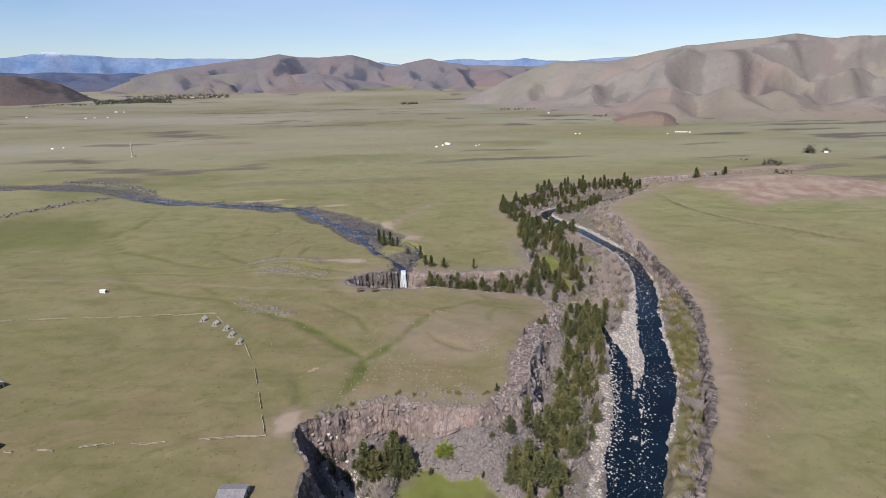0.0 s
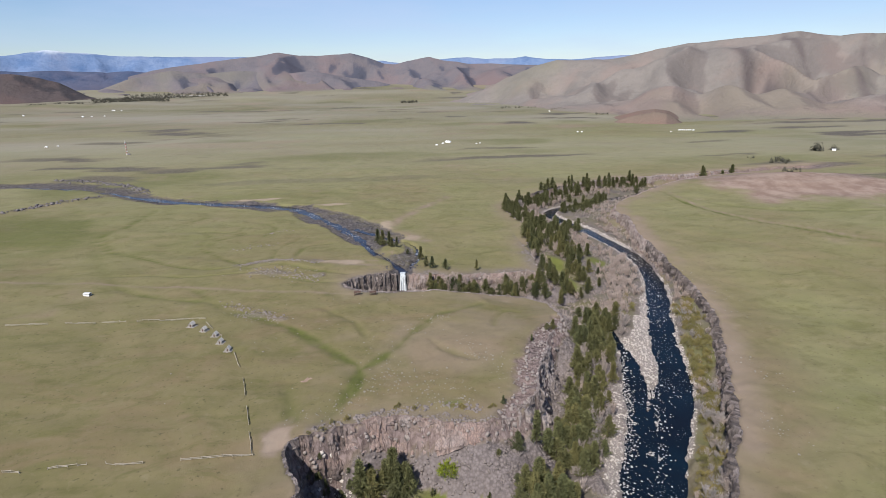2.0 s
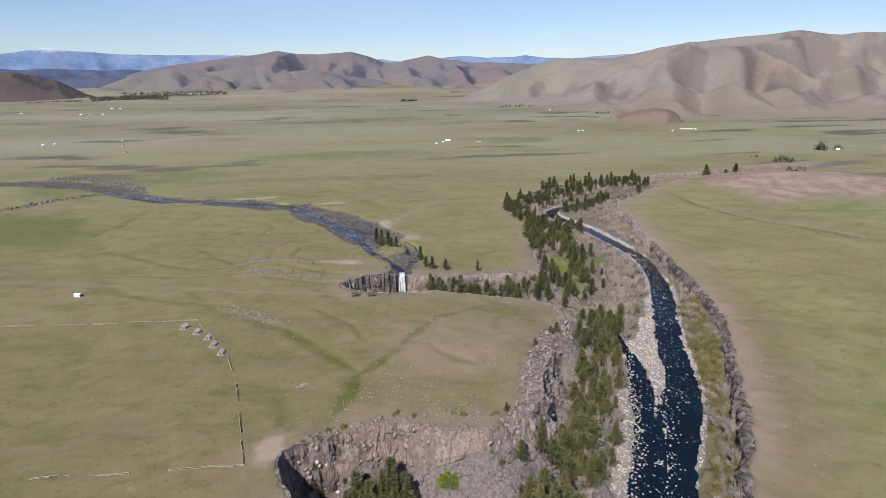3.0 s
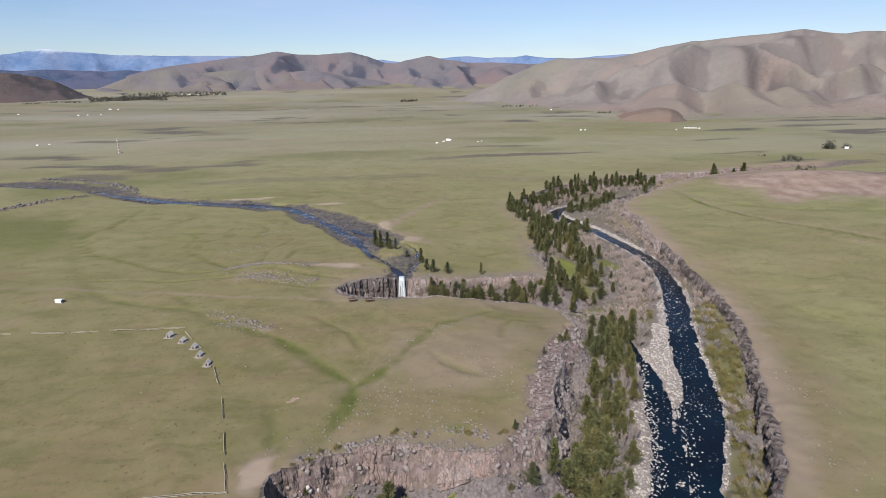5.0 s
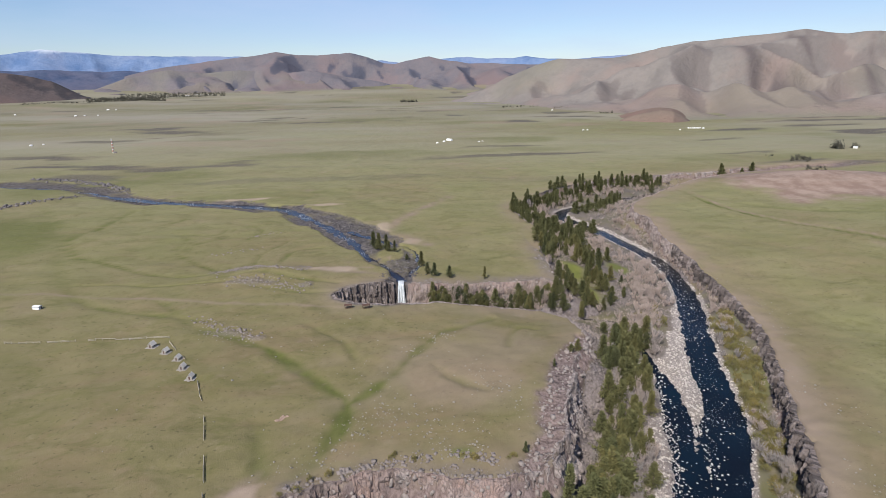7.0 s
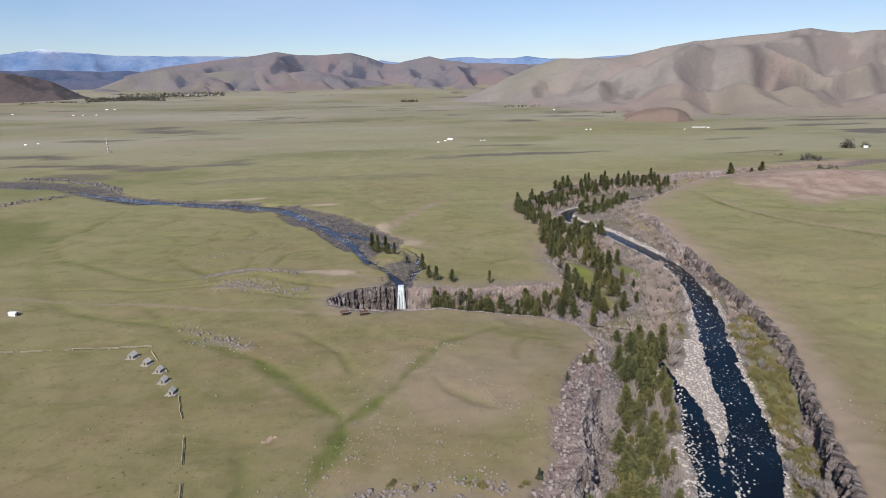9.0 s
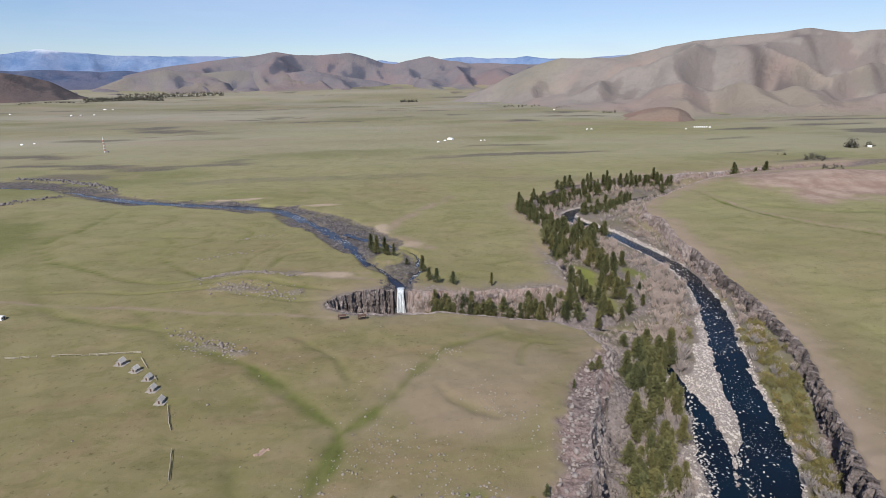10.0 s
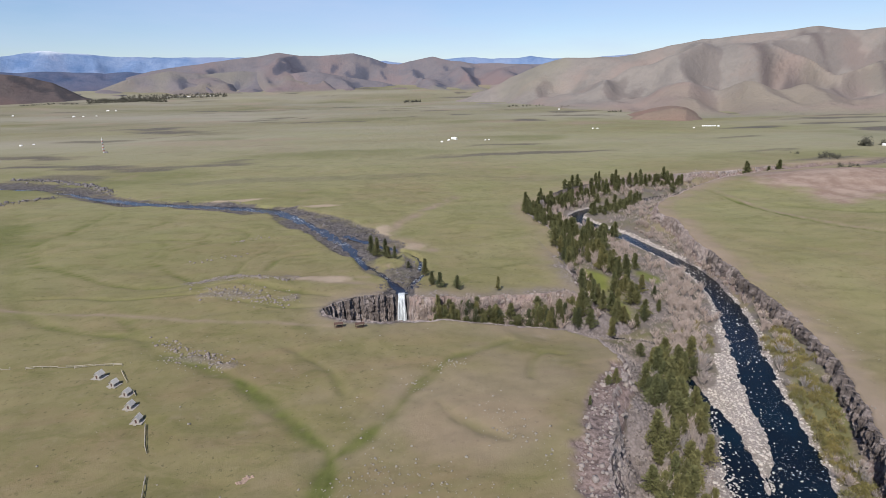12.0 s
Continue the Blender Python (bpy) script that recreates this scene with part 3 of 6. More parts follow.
    riffle = np.maximum(riffle, step(np.exp(-((x - 102.5) / 3.5) ** 2 - ((y - 203) / 5) ** 2) + 0.15 * rough, 0.35, 0.7))
    z = np.where(riffle > 0.05, np.maximum(z, river_level(y) - 1.0 + 1.15 * riffle + 0.15 * rough), z)
    zone["gravel"] = np.maximum(zone["gravel"], step(riffle, 0.3, 0.6) * 0.85)
    # meadows, turf and bare earth
    mead = np.exp(-((x - 11) / 19) ** 2 - ((y - 174) / 13) ** 2) * 1.3 + np.exp(-((x - 119) / 6) ** 2 - ((y - 410) / 15) ** 2) * 1.2 + np.exp(-((x - 155) / 6) ** 2 - ((y - 418) / 11) ** 2) * 1.1 + np.exp(-((x - 121) / 5) ** 2 - ((y - 376) / 9) ** 2)
    zone["lush"] = np.maximum(zone["lush"], np.where((d > 0) & ~on_wall, np.clip(mead * 1.3 + 0.2 * fractal(x, y, 7, 3), 0, 0.95), 0))
    east_bank = np.where((d > 1) & ~on_wall & (er > 2) & (y < 345) & (x > np.interp(y, [100, 170, 238, 280, 348], [62, 90, 129, 151, 172])), 0.42 * step(fractal(x, y, 12, 3), -0.5, 0.3), 0)
    zone["talus"] *= 1 - zone["lush"] * (d > 0)
    zone["lush"] = np.maximum(zone["lush"], east_bank)
    pond = np.exp(-((x - 15) / 4.5) ** 2 - ((y - 208) / 3) ** 2)
    zone["lush"] = np.maximum(zone["lush"], step(pond, 0.3, 0.6) * 0.9)
    band = step(d, -24, -1.5) * (d < 0.3)
    zone["dry"] = np.maximum(zone["dry"], band * np.where(x > np.interp(y, [100, 560], [70, 190]), 0.95, 0.55) * np.clip(0.75 + 0.5 * fractal(x, y, 18, 3), 0, 1))
    z = z - np.where(d < 0.5, step(blocks, 0.3, 0.8) * (1.5 + 0.8 * fractal(x, y, 6, 2)), 0)
    zone["dry"] = np.maximum(zone["dry"], np.where((d < 0) & (x > np.interp(y, [100, 560], [70, 190])) & (y < 620), 0.2 * step(d + 10 * fractal(x, y, 40, 3), -60, -5), 0))
    zone["swale"] = np.maximum(zone["swale"], 0.62 * step(np.exp(-((x + 350) / 85) ** 2 - ((y - 540) / 90) ** 2) + 0.25 * fractal(x, y, 40, 4), 0.25, 0.8))
    mound = np.exp(-((x - 485) / 135) ** 2 - ((y - 622) / 75) ** 2)
    zone["red"] = step(mound + 0.3 * fractal(x, y, 30, 4), 0.2, 0.6)
    scar = np.exp(-((x + 54) / 5) ** 2 - ((y - 192) / 8) ** 2)
    zone["dry"] = np.maximum(zone["dry"], step(scar + 0.2 * fractal(x, y, 5, 2), 0.15, 0.5))
    zone["sand"] = step(scar + 0.3 * fractal(x, y, 5, 3), 0.35, 0.7)
    for cx, cy, sx, sy in ((-42, 406, 20, 6), (8, 470, 16, 9), (-12, 520, 9, 20), (-70, 612, 22, 6), (-150, 652, 40, 5)):
        zone["sand"] = np.maximum(zone["sand"], 0.8 * step(np.exp(-((x - cx) / sx) ** 2 - ((y - cy) / sy) ** 2) + 0.35 * fractal(x, y, 12, 3), 0.3, 0.8) * (d < 0))
    r = np.hypot(x, y)
    zone["dry"] = np.maximum(zone["dry"], step(r, 900, 1500) * 0.55 * step(fractal(x * 0.6, y, 140, 5), 0.45, 0.9))
    zone["wet"] = np.maximum(zone["wet"], step(r, 600, 1100) * 0.75 * step(fractal(x * 0.3, y + 300, 60, 5), 0.40, 0.75) * step(fractal(x, y, 500, 2), -0.25, 0.3))
    zone["dry"] = np.where(d > 0.3, zone["dry"] * 0.3, zone["dry"])
    zone["swale"] = np.maximum(zone["swale"], 0.45 * step(fractal(x * 0.6 + 900, y, 170, 4), 0.25, 0.9) * (d < 0) * step(r, 330, 480))
    zone["dry"] = np.maximum(zone["dry"], np.where(d < 0, 0.5 * step(np.exp(-((x - 25) / 50) ** 2 - ((y - 262) / 42) ** 2) + 0.35 * fractal(x, y, 26, 4), 0.3, 0.8), 0) * (1 - zone["swale"]))
    zone["brush"] = np.maximum(zone["brush"], np.where((d > 0.5) & ~on_wall, (0.75 + 0.3 * fractal(x, y, 10, 3)) * (1 - zone["lush"]), 0))
    zone["fresh"] = np.maximum(zone["fresh"], np.where(d < 0, np.maximum(0.6 * step(r, 260, 560), 0.75 * (x > np.interp(y, [100, 560], [70, 190])) * step(-d, 14, 45)) * np.clip(0.8 + 0.6 * fractal(x, y + 500, 90, 4), 0, 1), 0))
    zone["fresh"] = zone["fresh"] * (1 - 0.9 * step(zone["wet"] + zone["dry"], 0.2, 0.7) * (d < 0))
    # Far brush grey and the paling by distance paint haze over the plain.
    zone["brush"] = np.maximum(zone["brush"], np.where(d < 0, 0.28 * step(r, 800, 2400) * np.clip(0.8 + 0.5 * fractal(x * 0.5, y, 200, 4), 0, 1), 0))
    zone["pale"] = np.where(d < 0, step(r, 330, 1900) * np.clip(0.6 + 0.5 * fractal(x * 0.4, y, 260, 4), 0, 1), 0) * (1 - zone["wet"])
    return z, zone, d


def height(x, y):
    z, _, _ = land(np.array([float(x)]), np.array([float(y)]))
    return float(z[0])


def graded(lo, hi, dense_lo, dense_hi, spacing, growth):
    mid = list(np.arange(dense_lo, dense_hi + 1e-6, spacing))
    up, s = [mid[-1]], spacing
    while up[-1] < hi:
        s *= 1 + growth
        up.append(up[-1] + s)
    down, s = [mid[0]], spacing
    while down[-1] > lo:
        s *= 1 + growth
        down.append(down[-1] - s)
    return np.array(down[:0:-1] + mid + up[1:])


def sheet(name, xs, ys, z, zones, material):
    """A grid of ground with its zones as colour attributes. z: array of (y, x)."""
    nx, ny = len(xs), len(ys)
    co = np.empty((ny, nx, 3), np.float32)
    co[..., 0], co[..., 1], co[..., 2] = xs if xs.ndim == 2 else xs[None, :], ys if ys.ndim == 2 else ys[:, None], z
    return quads(name, co, zones, material)


def quads(name, co, zones, material):
    ny, nx = co.shape[:2]
    i = np.arange(ny * nx).reshape(ny, nx)
    f = np.stack([i[:-1, :-1], i[:-1, 1:], i[1:, 1:], i[1:, :-1]], -1).reshape(-1, 4)
    me = bpy.data.meshes.new(name)
    me.vertices.add(ny * nx)
    me.vertices.foreach_set("co", co.reshape(-1).astype(np.float32))
    me.loops.add(f.size)
    me.loops.foreach_set("vertex_index", f.reshape(-1).astype(np.int32))
    me.polygons.add(len(f))
    me.polygons.foreach_set("loop_start", np.arange(0, f.size, 4, dtype=np.int32))
    me.polygons.foreach_set("use_smooth", np.ones(len(f), bool))
    me.update(calc_edges=True)
    for key, trio in zones.items():
        a = me.color_attributes.new(key, "FLOAT_COLOR", "POINT")
        c = np.ones((ny * nx, 4), np.float32)
        for k, v in enumerate(trio):
            c[:, k] = np.clip(v, 0, 1).reshape(-1)
        a.data.foreach_set("color", c.reshape(-1))
    me.materials.append(material)
    return new(name, me)


gx = graded(-4900, 4900, -56, 224, 1.2, 0.027)
gy = np.concatenate([graded(-900, 129, 128, 129.2, 1.2, 0.05)[:-1], np.arange(129.2, 410, 1.2), np.arange(410.5, 720, 1.9), graded(0, 4900, 721, 722.8, 1.9, 0.021)[-400:]])
gy = np.unique(gy[(gy > -900)])
GX, GY = np.meshgrid(gx, gy)
GZ, ZONE, GD = land(GX, GY)
ground = sheet("ground", gx, gy, GZ, {"zone_a": (ZONE["rock"], ZONE["gravel"], ZONE["lush"]), "zone_b": (ZONE["dry"], ZONE["wet"], ZONE["talus"]), "zone_c": (ZONE["fresh"], ZONE["swale"], ZONE["brush"]), "zone_d": (ZONE["red"], ZONE["sand"], ZONE["pale"])}, M_GROUND)
tagged(ground, "olive spring steppe cut by a rocky basalt gorge", "ground", kind="structure")


def ground_z(x, y):
    """Height of the built sheet at a place."""
    i = int(np.clip(np.searchsorted(gx, x) - 1, 0, len(gx) - 2))
    j = int(np.clip(np.searchsorted(gy, y) - 1, 0, len(gy) - 2))
    u, v = (x - gx[i]) / (gx[i + 1] - gx[i]), (y - gy[j]) / (gy[j + 1] - gy[j])
    return float((GZ[j, i] * (1 - u) + GZ[j, i + 1] * u) * (1 - v) + (GZ[j + 1, i] * (1 - u) + GZ[j + 1, i + 1] * u) * v)


def sample(field, x, y):
    i = int(np.clip(np.searchsorted(gx, x), 0, len(gx) - 1))
    j = int(np.clip(np.searchsorted(gy, y), 0, len(gy) - 1))
    return float(field[j, i])


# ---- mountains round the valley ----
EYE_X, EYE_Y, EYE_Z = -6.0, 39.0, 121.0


def crease(v):
    """A fold with a rounded bottom."""
    return np.sqrt(v * v + 0.025) - 0.12


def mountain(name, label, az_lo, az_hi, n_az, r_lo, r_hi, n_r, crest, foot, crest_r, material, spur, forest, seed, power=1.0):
    """A range along an arc of the valley's edge. crest: rows of bearing and rise in degrees; foot: rows of bearing and
    distance; forest: strength of woods and painted shade.
    """
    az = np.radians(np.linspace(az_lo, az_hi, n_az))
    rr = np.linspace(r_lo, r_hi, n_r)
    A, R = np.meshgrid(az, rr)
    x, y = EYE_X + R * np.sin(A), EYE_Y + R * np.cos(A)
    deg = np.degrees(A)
    ca, ce = np.array(crest).T
    fa, fr = np.array(foot).T
    top_r = crest_r + 70 * fractal(A * 4000 + seed, A * 0 + seed, 900, 2)
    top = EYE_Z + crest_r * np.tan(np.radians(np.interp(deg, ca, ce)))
    base_r = np.interp(deg, fa, fr)
    base = plateau(x, y)
    s = (R - base_r) / (top_r - base_r)
    wx, wy = x + 60 * fractal(x, y, 300, 2), y + 60 * fractal(x + 400, y, 300, 2)
    ridge = 1 - crease(fractal(wx + seed, wy - seed, 400 if material is M_MOUNT else 330, 3, 0.4))
    fine = fractal(x, y + seed, 170, 3, 0.4)
    up = np.where(s < 1, step(s, -0.05, 1.08) ** power, 1 - 0.45 * step(s, 1, 2.2))
    flank = np.clip(4 * np.clip(s, 0, 1) * (1 - np.clip(s, 0, 1)), 0, 1)
    z = base - 4 + (top - base + 4) * up * (1 + 0.8 * spur * flank * (ridge - 1.0)) + flank * step(s, 0, 0.35) * (7 * fine - 24 * crease(fractal(wx - seed, wy + seed, 190, 2, 0.4))) + 6.0 * fine * step(s, 0.7, 1.0)
    rib = fractal(A * 3000 + seed + 0.25 * R, R * 0.22, 330 if material is M_MOUNT else 230, 2, 0.4)
    z = z - spur * flank * np.minimum(top - base, 200) * (0.5 if material is M_MOUNT else 0.6) * crease(rib)
    z = np.where(s < -0.05, base - 6, z)
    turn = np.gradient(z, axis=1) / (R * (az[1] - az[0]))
    # Slopes facing away from the sun: woods, and shade put into the colour.
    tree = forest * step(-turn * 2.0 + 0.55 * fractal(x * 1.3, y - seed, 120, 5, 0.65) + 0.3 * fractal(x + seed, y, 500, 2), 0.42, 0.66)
    if material is M_MOUNT:
        # Gully lines on the bare mountain, cut shallowly and shaded in colour.
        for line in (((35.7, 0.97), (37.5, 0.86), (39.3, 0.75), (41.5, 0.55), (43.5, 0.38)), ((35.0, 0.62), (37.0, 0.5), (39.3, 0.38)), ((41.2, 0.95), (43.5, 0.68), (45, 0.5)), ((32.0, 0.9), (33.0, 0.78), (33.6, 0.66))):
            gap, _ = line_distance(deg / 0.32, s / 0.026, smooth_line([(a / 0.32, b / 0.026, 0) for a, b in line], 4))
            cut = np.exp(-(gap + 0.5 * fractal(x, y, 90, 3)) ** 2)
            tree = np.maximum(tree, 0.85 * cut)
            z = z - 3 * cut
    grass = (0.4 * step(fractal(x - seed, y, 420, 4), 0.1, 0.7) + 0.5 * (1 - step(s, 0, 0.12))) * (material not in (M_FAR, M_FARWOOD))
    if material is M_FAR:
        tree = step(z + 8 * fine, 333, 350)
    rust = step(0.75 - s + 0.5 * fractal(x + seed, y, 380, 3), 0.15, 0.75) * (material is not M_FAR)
    co = np.stack([x, y, z], -1)
    return tagged(quads(name, co, {"zone_a": (tree, grass, rust)}, material), label, "mountain", kind="structure")


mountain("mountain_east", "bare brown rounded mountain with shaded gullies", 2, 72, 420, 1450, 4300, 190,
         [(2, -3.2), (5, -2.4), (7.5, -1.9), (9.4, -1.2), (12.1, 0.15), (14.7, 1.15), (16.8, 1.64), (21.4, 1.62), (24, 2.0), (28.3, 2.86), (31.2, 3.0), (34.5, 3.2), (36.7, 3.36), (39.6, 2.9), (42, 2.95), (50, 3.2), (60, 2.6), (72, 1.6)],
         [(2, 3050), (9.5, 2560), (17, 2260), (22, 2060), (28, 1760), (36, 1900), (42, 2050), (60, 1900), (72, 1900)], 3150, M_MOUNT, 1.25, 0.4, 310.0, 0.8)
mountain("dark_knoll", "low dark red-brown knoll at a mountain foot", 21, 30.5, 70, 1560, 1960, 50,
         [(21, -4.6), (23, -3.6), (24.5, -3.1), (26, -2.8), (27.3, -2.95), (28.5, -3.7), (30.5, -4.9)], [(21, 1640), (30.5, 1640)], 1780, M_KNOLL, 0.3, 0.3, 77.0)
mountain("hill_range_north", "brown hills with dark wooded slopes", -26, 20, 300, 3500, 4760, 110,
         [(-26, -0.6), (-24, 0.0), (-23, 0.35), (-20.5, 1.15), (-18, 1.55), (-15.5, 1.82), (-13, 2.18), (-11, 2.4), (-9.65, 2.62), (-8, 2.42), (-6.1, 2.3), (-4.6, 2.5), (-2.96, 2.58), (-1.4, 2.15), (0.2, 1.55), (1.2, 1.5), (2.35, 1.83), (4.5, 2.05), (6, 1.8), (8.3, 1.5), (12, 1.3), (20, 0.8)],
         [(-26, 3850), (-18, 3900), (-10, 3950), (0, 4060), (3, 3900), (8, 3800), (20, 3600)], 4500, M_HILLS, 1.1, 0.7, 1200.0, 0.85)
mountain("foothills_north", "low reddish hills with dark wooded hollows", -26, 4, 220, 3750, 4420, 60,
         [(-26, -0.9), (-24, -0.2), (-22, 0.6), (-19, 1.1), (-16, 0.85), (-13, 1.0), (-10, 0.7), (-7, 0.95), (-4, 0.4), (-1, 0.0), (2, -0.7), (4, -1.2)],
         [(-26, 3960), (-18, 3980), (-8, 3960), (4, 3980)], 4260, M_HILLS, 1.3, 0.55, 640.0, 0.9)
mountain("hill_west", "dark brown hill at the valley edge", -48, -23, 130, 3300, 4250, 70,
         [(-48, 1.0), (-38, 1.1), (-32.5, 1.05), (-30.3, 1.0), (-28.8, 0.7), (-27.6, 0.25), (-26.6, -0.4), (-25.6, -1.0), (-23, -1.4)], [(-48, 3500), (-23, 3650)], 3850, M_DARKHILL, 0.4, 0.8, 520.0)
mountain("far_forest", "dark forest under far mountains, distance haze painted in blue", -42, -15, 160, 4300, 4700, 16,
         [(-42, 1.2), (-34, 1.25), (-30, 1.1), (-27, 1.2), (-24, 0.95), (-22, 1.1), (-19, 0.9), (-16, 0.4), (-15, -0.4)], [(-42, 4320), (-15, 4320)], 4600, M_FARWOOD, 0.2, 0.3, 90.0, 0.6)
mountain("far_range", "forested mountains on the horizon, distance haze painted in blue", -62, 60, 420, 4560, 4880, 16,
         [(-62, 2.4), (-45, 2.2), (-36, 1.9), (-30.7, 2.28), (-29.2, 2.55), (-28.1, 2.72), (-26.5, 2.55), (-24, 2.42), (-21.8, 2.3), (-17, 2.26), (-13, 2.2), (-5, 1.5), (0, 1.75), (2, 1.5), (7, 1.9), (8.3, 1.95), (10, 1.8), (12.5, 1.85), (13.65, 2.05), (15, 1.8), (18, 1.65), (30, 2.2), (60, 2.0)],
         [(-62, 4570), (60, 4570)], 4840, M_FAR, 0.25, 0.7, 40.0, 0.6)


# ---- water ----


def ribbon(name, line, level, wide, material, label, category):
    co = np.zeros((len(line), 7, 3))
    for i, row in enumerate(line):
        a, b = line[max(i - 1, 0)], line[min(i + 1, len(line) - 1)]
        t = np.array([b[0] - a[0], b[1] - a[1]])
        t /= np.hypot(*t) + 1e-9
        for k in range(7):
            o = (k / 3 - 1) * (row[2] + wide)
            x, y = row[0] - t[1] * o, row[1] + t[0] * o
            co[i, k] = (x, y, level(row[0], row[1]))
    return tagged(quads(name, co, {}, material), label, category, kind="structure")


ribbon("river", RIVER, lambda x, y: float(river_level(y)), 3.0, M_RIVER, "dark blue shallow river with pale boulders and riffles", "river")
ribbon("brook", BROOK, lambda x, y: float(brook_level(x, y)) + 0.06, 1.5, M_RIVER, "dark brook below the waterfall", "brook")
ribbon("stream", STREAM, lambda x, y: -2.3, 2.0, M_STREAM, "shallow blue stream over dark stones", "stream")
ribbon("stream_arm", SIDE_ARM, lambda x, y: -2.34, 1.5, M_STREAM, "narrow stream arm between dark stones", "stream")

# ---- helpers for things ----
rng = np.random.RandomState(21)


def part(name, bm, material, parent=None, label=""):
    """One mesh object out of a bmesh, under a thing or a part."""
    me = bpy.data.meshes.new(name)
    bm.to_mesh(me)
    bm.free()
    me.materials.append(material)
    ob = new(name, me)
    if parent:
        ob.parent = parent
    if label:
        tagged(ob, label)
    return ob


def shared(name, mesh, parent, m):
    """Another object on a mesh that is there already."""
    ob = new(name, mesh)
    ob.parent = parent
    ob.matrix_basis = m
    return ob


def empty(name, m, label, category, group=""):
    ob = tagged(new(name), label, category, group)
    ob.matrix_basis = m
    return ob


def box(bm, x, y, z, sx, sy, sz, m=None, soft=0.0):
    """A box standing on z, with its edges softened."""
    made = bmesh.ops.create_cube(bm, size=1.0)["verts"]
    for v in made:
        v.co = Vector((v.co.x * sx + x, v.co.y * sy + y, (v.co.z + 0.5) * sz + z))
    if m is not None:
        bmesh.ops.transform(bm, matrix=m, verts=made)
    if soft:
        edges = {e for v in made for e in v.link_edges}
        bmesh.ops.bevel(bm, geom=list(edges), offset=soft, segments=1, affect="EDGES")
    return bm


def fresh_box(*a, **k):
    return box(bmesh.new(), *a, **k)


def tube(bm, a, b, ra, rb, sides=6):
    a, b = Vector(a), Vector(b)
    q = (b - a).to_track_quat("Z", "Y").to_matrix()
    rings = []
    for c, r in ((a, ra), (b, rb)):
        rings.append([bm.verts.new(c + q @ Vector((r * math.cos(6.2832 * k / sides), r * math.sin(6.2832 * k / sides), 0))) for k in range(sides)])
    for k in range(sides):
        bm.faces.new((rings[0][k], rings[0][(k + 1) % sides], rings[1][(k + 1) % sides], rings[1][k]))
    bm.faces.new(rings[1])
    bm.faces.new(rings[0][::-1])
    return bm


def from_arrays(name, verts, faces, material):
    me = bpy.data.meshes.new(name)
    n = faces.shape[1]
    me.vertices.add(len(verts))
    me.vertices.foreach_set("co", np.ascontiguousarray(verts, np.float32).reshape(-1))
    me.loops.add(faces.size)
    me.loops.foreach_set("vertex_index", faces.reshape(-1).astype(np.int32))
    me.polygons.add(len(faces))
    me.polygons.foreach_set("loop_start", np.arange(0, faces.size, n, dtype=np.int32))
    me.update(calc_edges=True)
    me.materials.append(material)
    return me


CUBE = np.array([(-1, -1, -1), (1, -1, -1), (1, 1, -1), (-1, 1, -1), (-1, -1, 1), (1, -1, 1), (1, 1, 1), (-1, 1, 1)], float)
CUBE_F = np.array([(0, 3, 2, 1), (4, 5, 6, 7), (0, 1, 5, 4), (1, 2, 6, 5), (2, 3, 7, 6), (3, 0, 4, 7)])


def rock_arrays(pos, size, flat, tilt=0.5):
    """Angular stones: positions (n, 3), half sizes (n,), ratios of height to width (n,)."""
    n = len(pos)
    v = CUBE[None] * (1 + rng.uniform(-0.42, 0.25, (n, 8, 3)))
    v[:, 4:, :2] *= rng.uniform(0.72, 1.0, (n, 1, 1))
    v[:, :, 0] *= (size * rng.uniform(0.7, 1.3, n))[:, None]
    v[:, :, 1] *= (size * rng.uniform(0.7, 1.3, n))[:, None]
    v[:, :, 2] *= (size * flat)[:, None]
    a, b = rng.uniform(0, 6.283, n), rng.uniform(-tilt, tilt, n)
    ca, sa, cb, sb = np.cos(a)[:, None], np.sin(a)[:, None], np.cos(b)[:, None], np.sin(b)[:, None]
    x, y, z = v[..., 0], v[..., 1], v[..., 2]
    y, z = y * cb - z * sb, y * sb + z * cb
    x, y = x * ca - y * sa, x * sa + y * ca
    v = np.stack([x, y, z], -1) + pos[:, None, :]
    f = (CUBE_F[None] + 8 * np.arange(n)[:, None, None]).reshape(-1, 4)
    return v.reshape(-1, 3), f


def stones(name, label, pos, size, flat, material, tilt=0.5, category="stones"):
    v, f = rock_arrays(np.asarray(pos, float), np.asarray(size, float), np.asarray(flat, float), tilt)
    return tagged(new(name, from_arrays(name, v, f, material)), label, category, kind="stuff")


def heights(x, y):
    i = np.clip(np.searchsorted(gx, x) - 1, 0, len(gx) - 2)
    j = np.clip(np.searchsorted(gy, y) - 1, 0, len(gy) - 2)
    u, v = (x - gx[i]) / (gx[i + 1] - gx[i]), (y - gy[j]) / (gy[j + 1] - gy[j])
    return (GZ[j, i] * (1 - u) + GZ[j, i + 1] * u) * (1 - v) + (GZ[j + 1, i] * (1 - u) + GZ[j + 1, i + 1] * u) * v


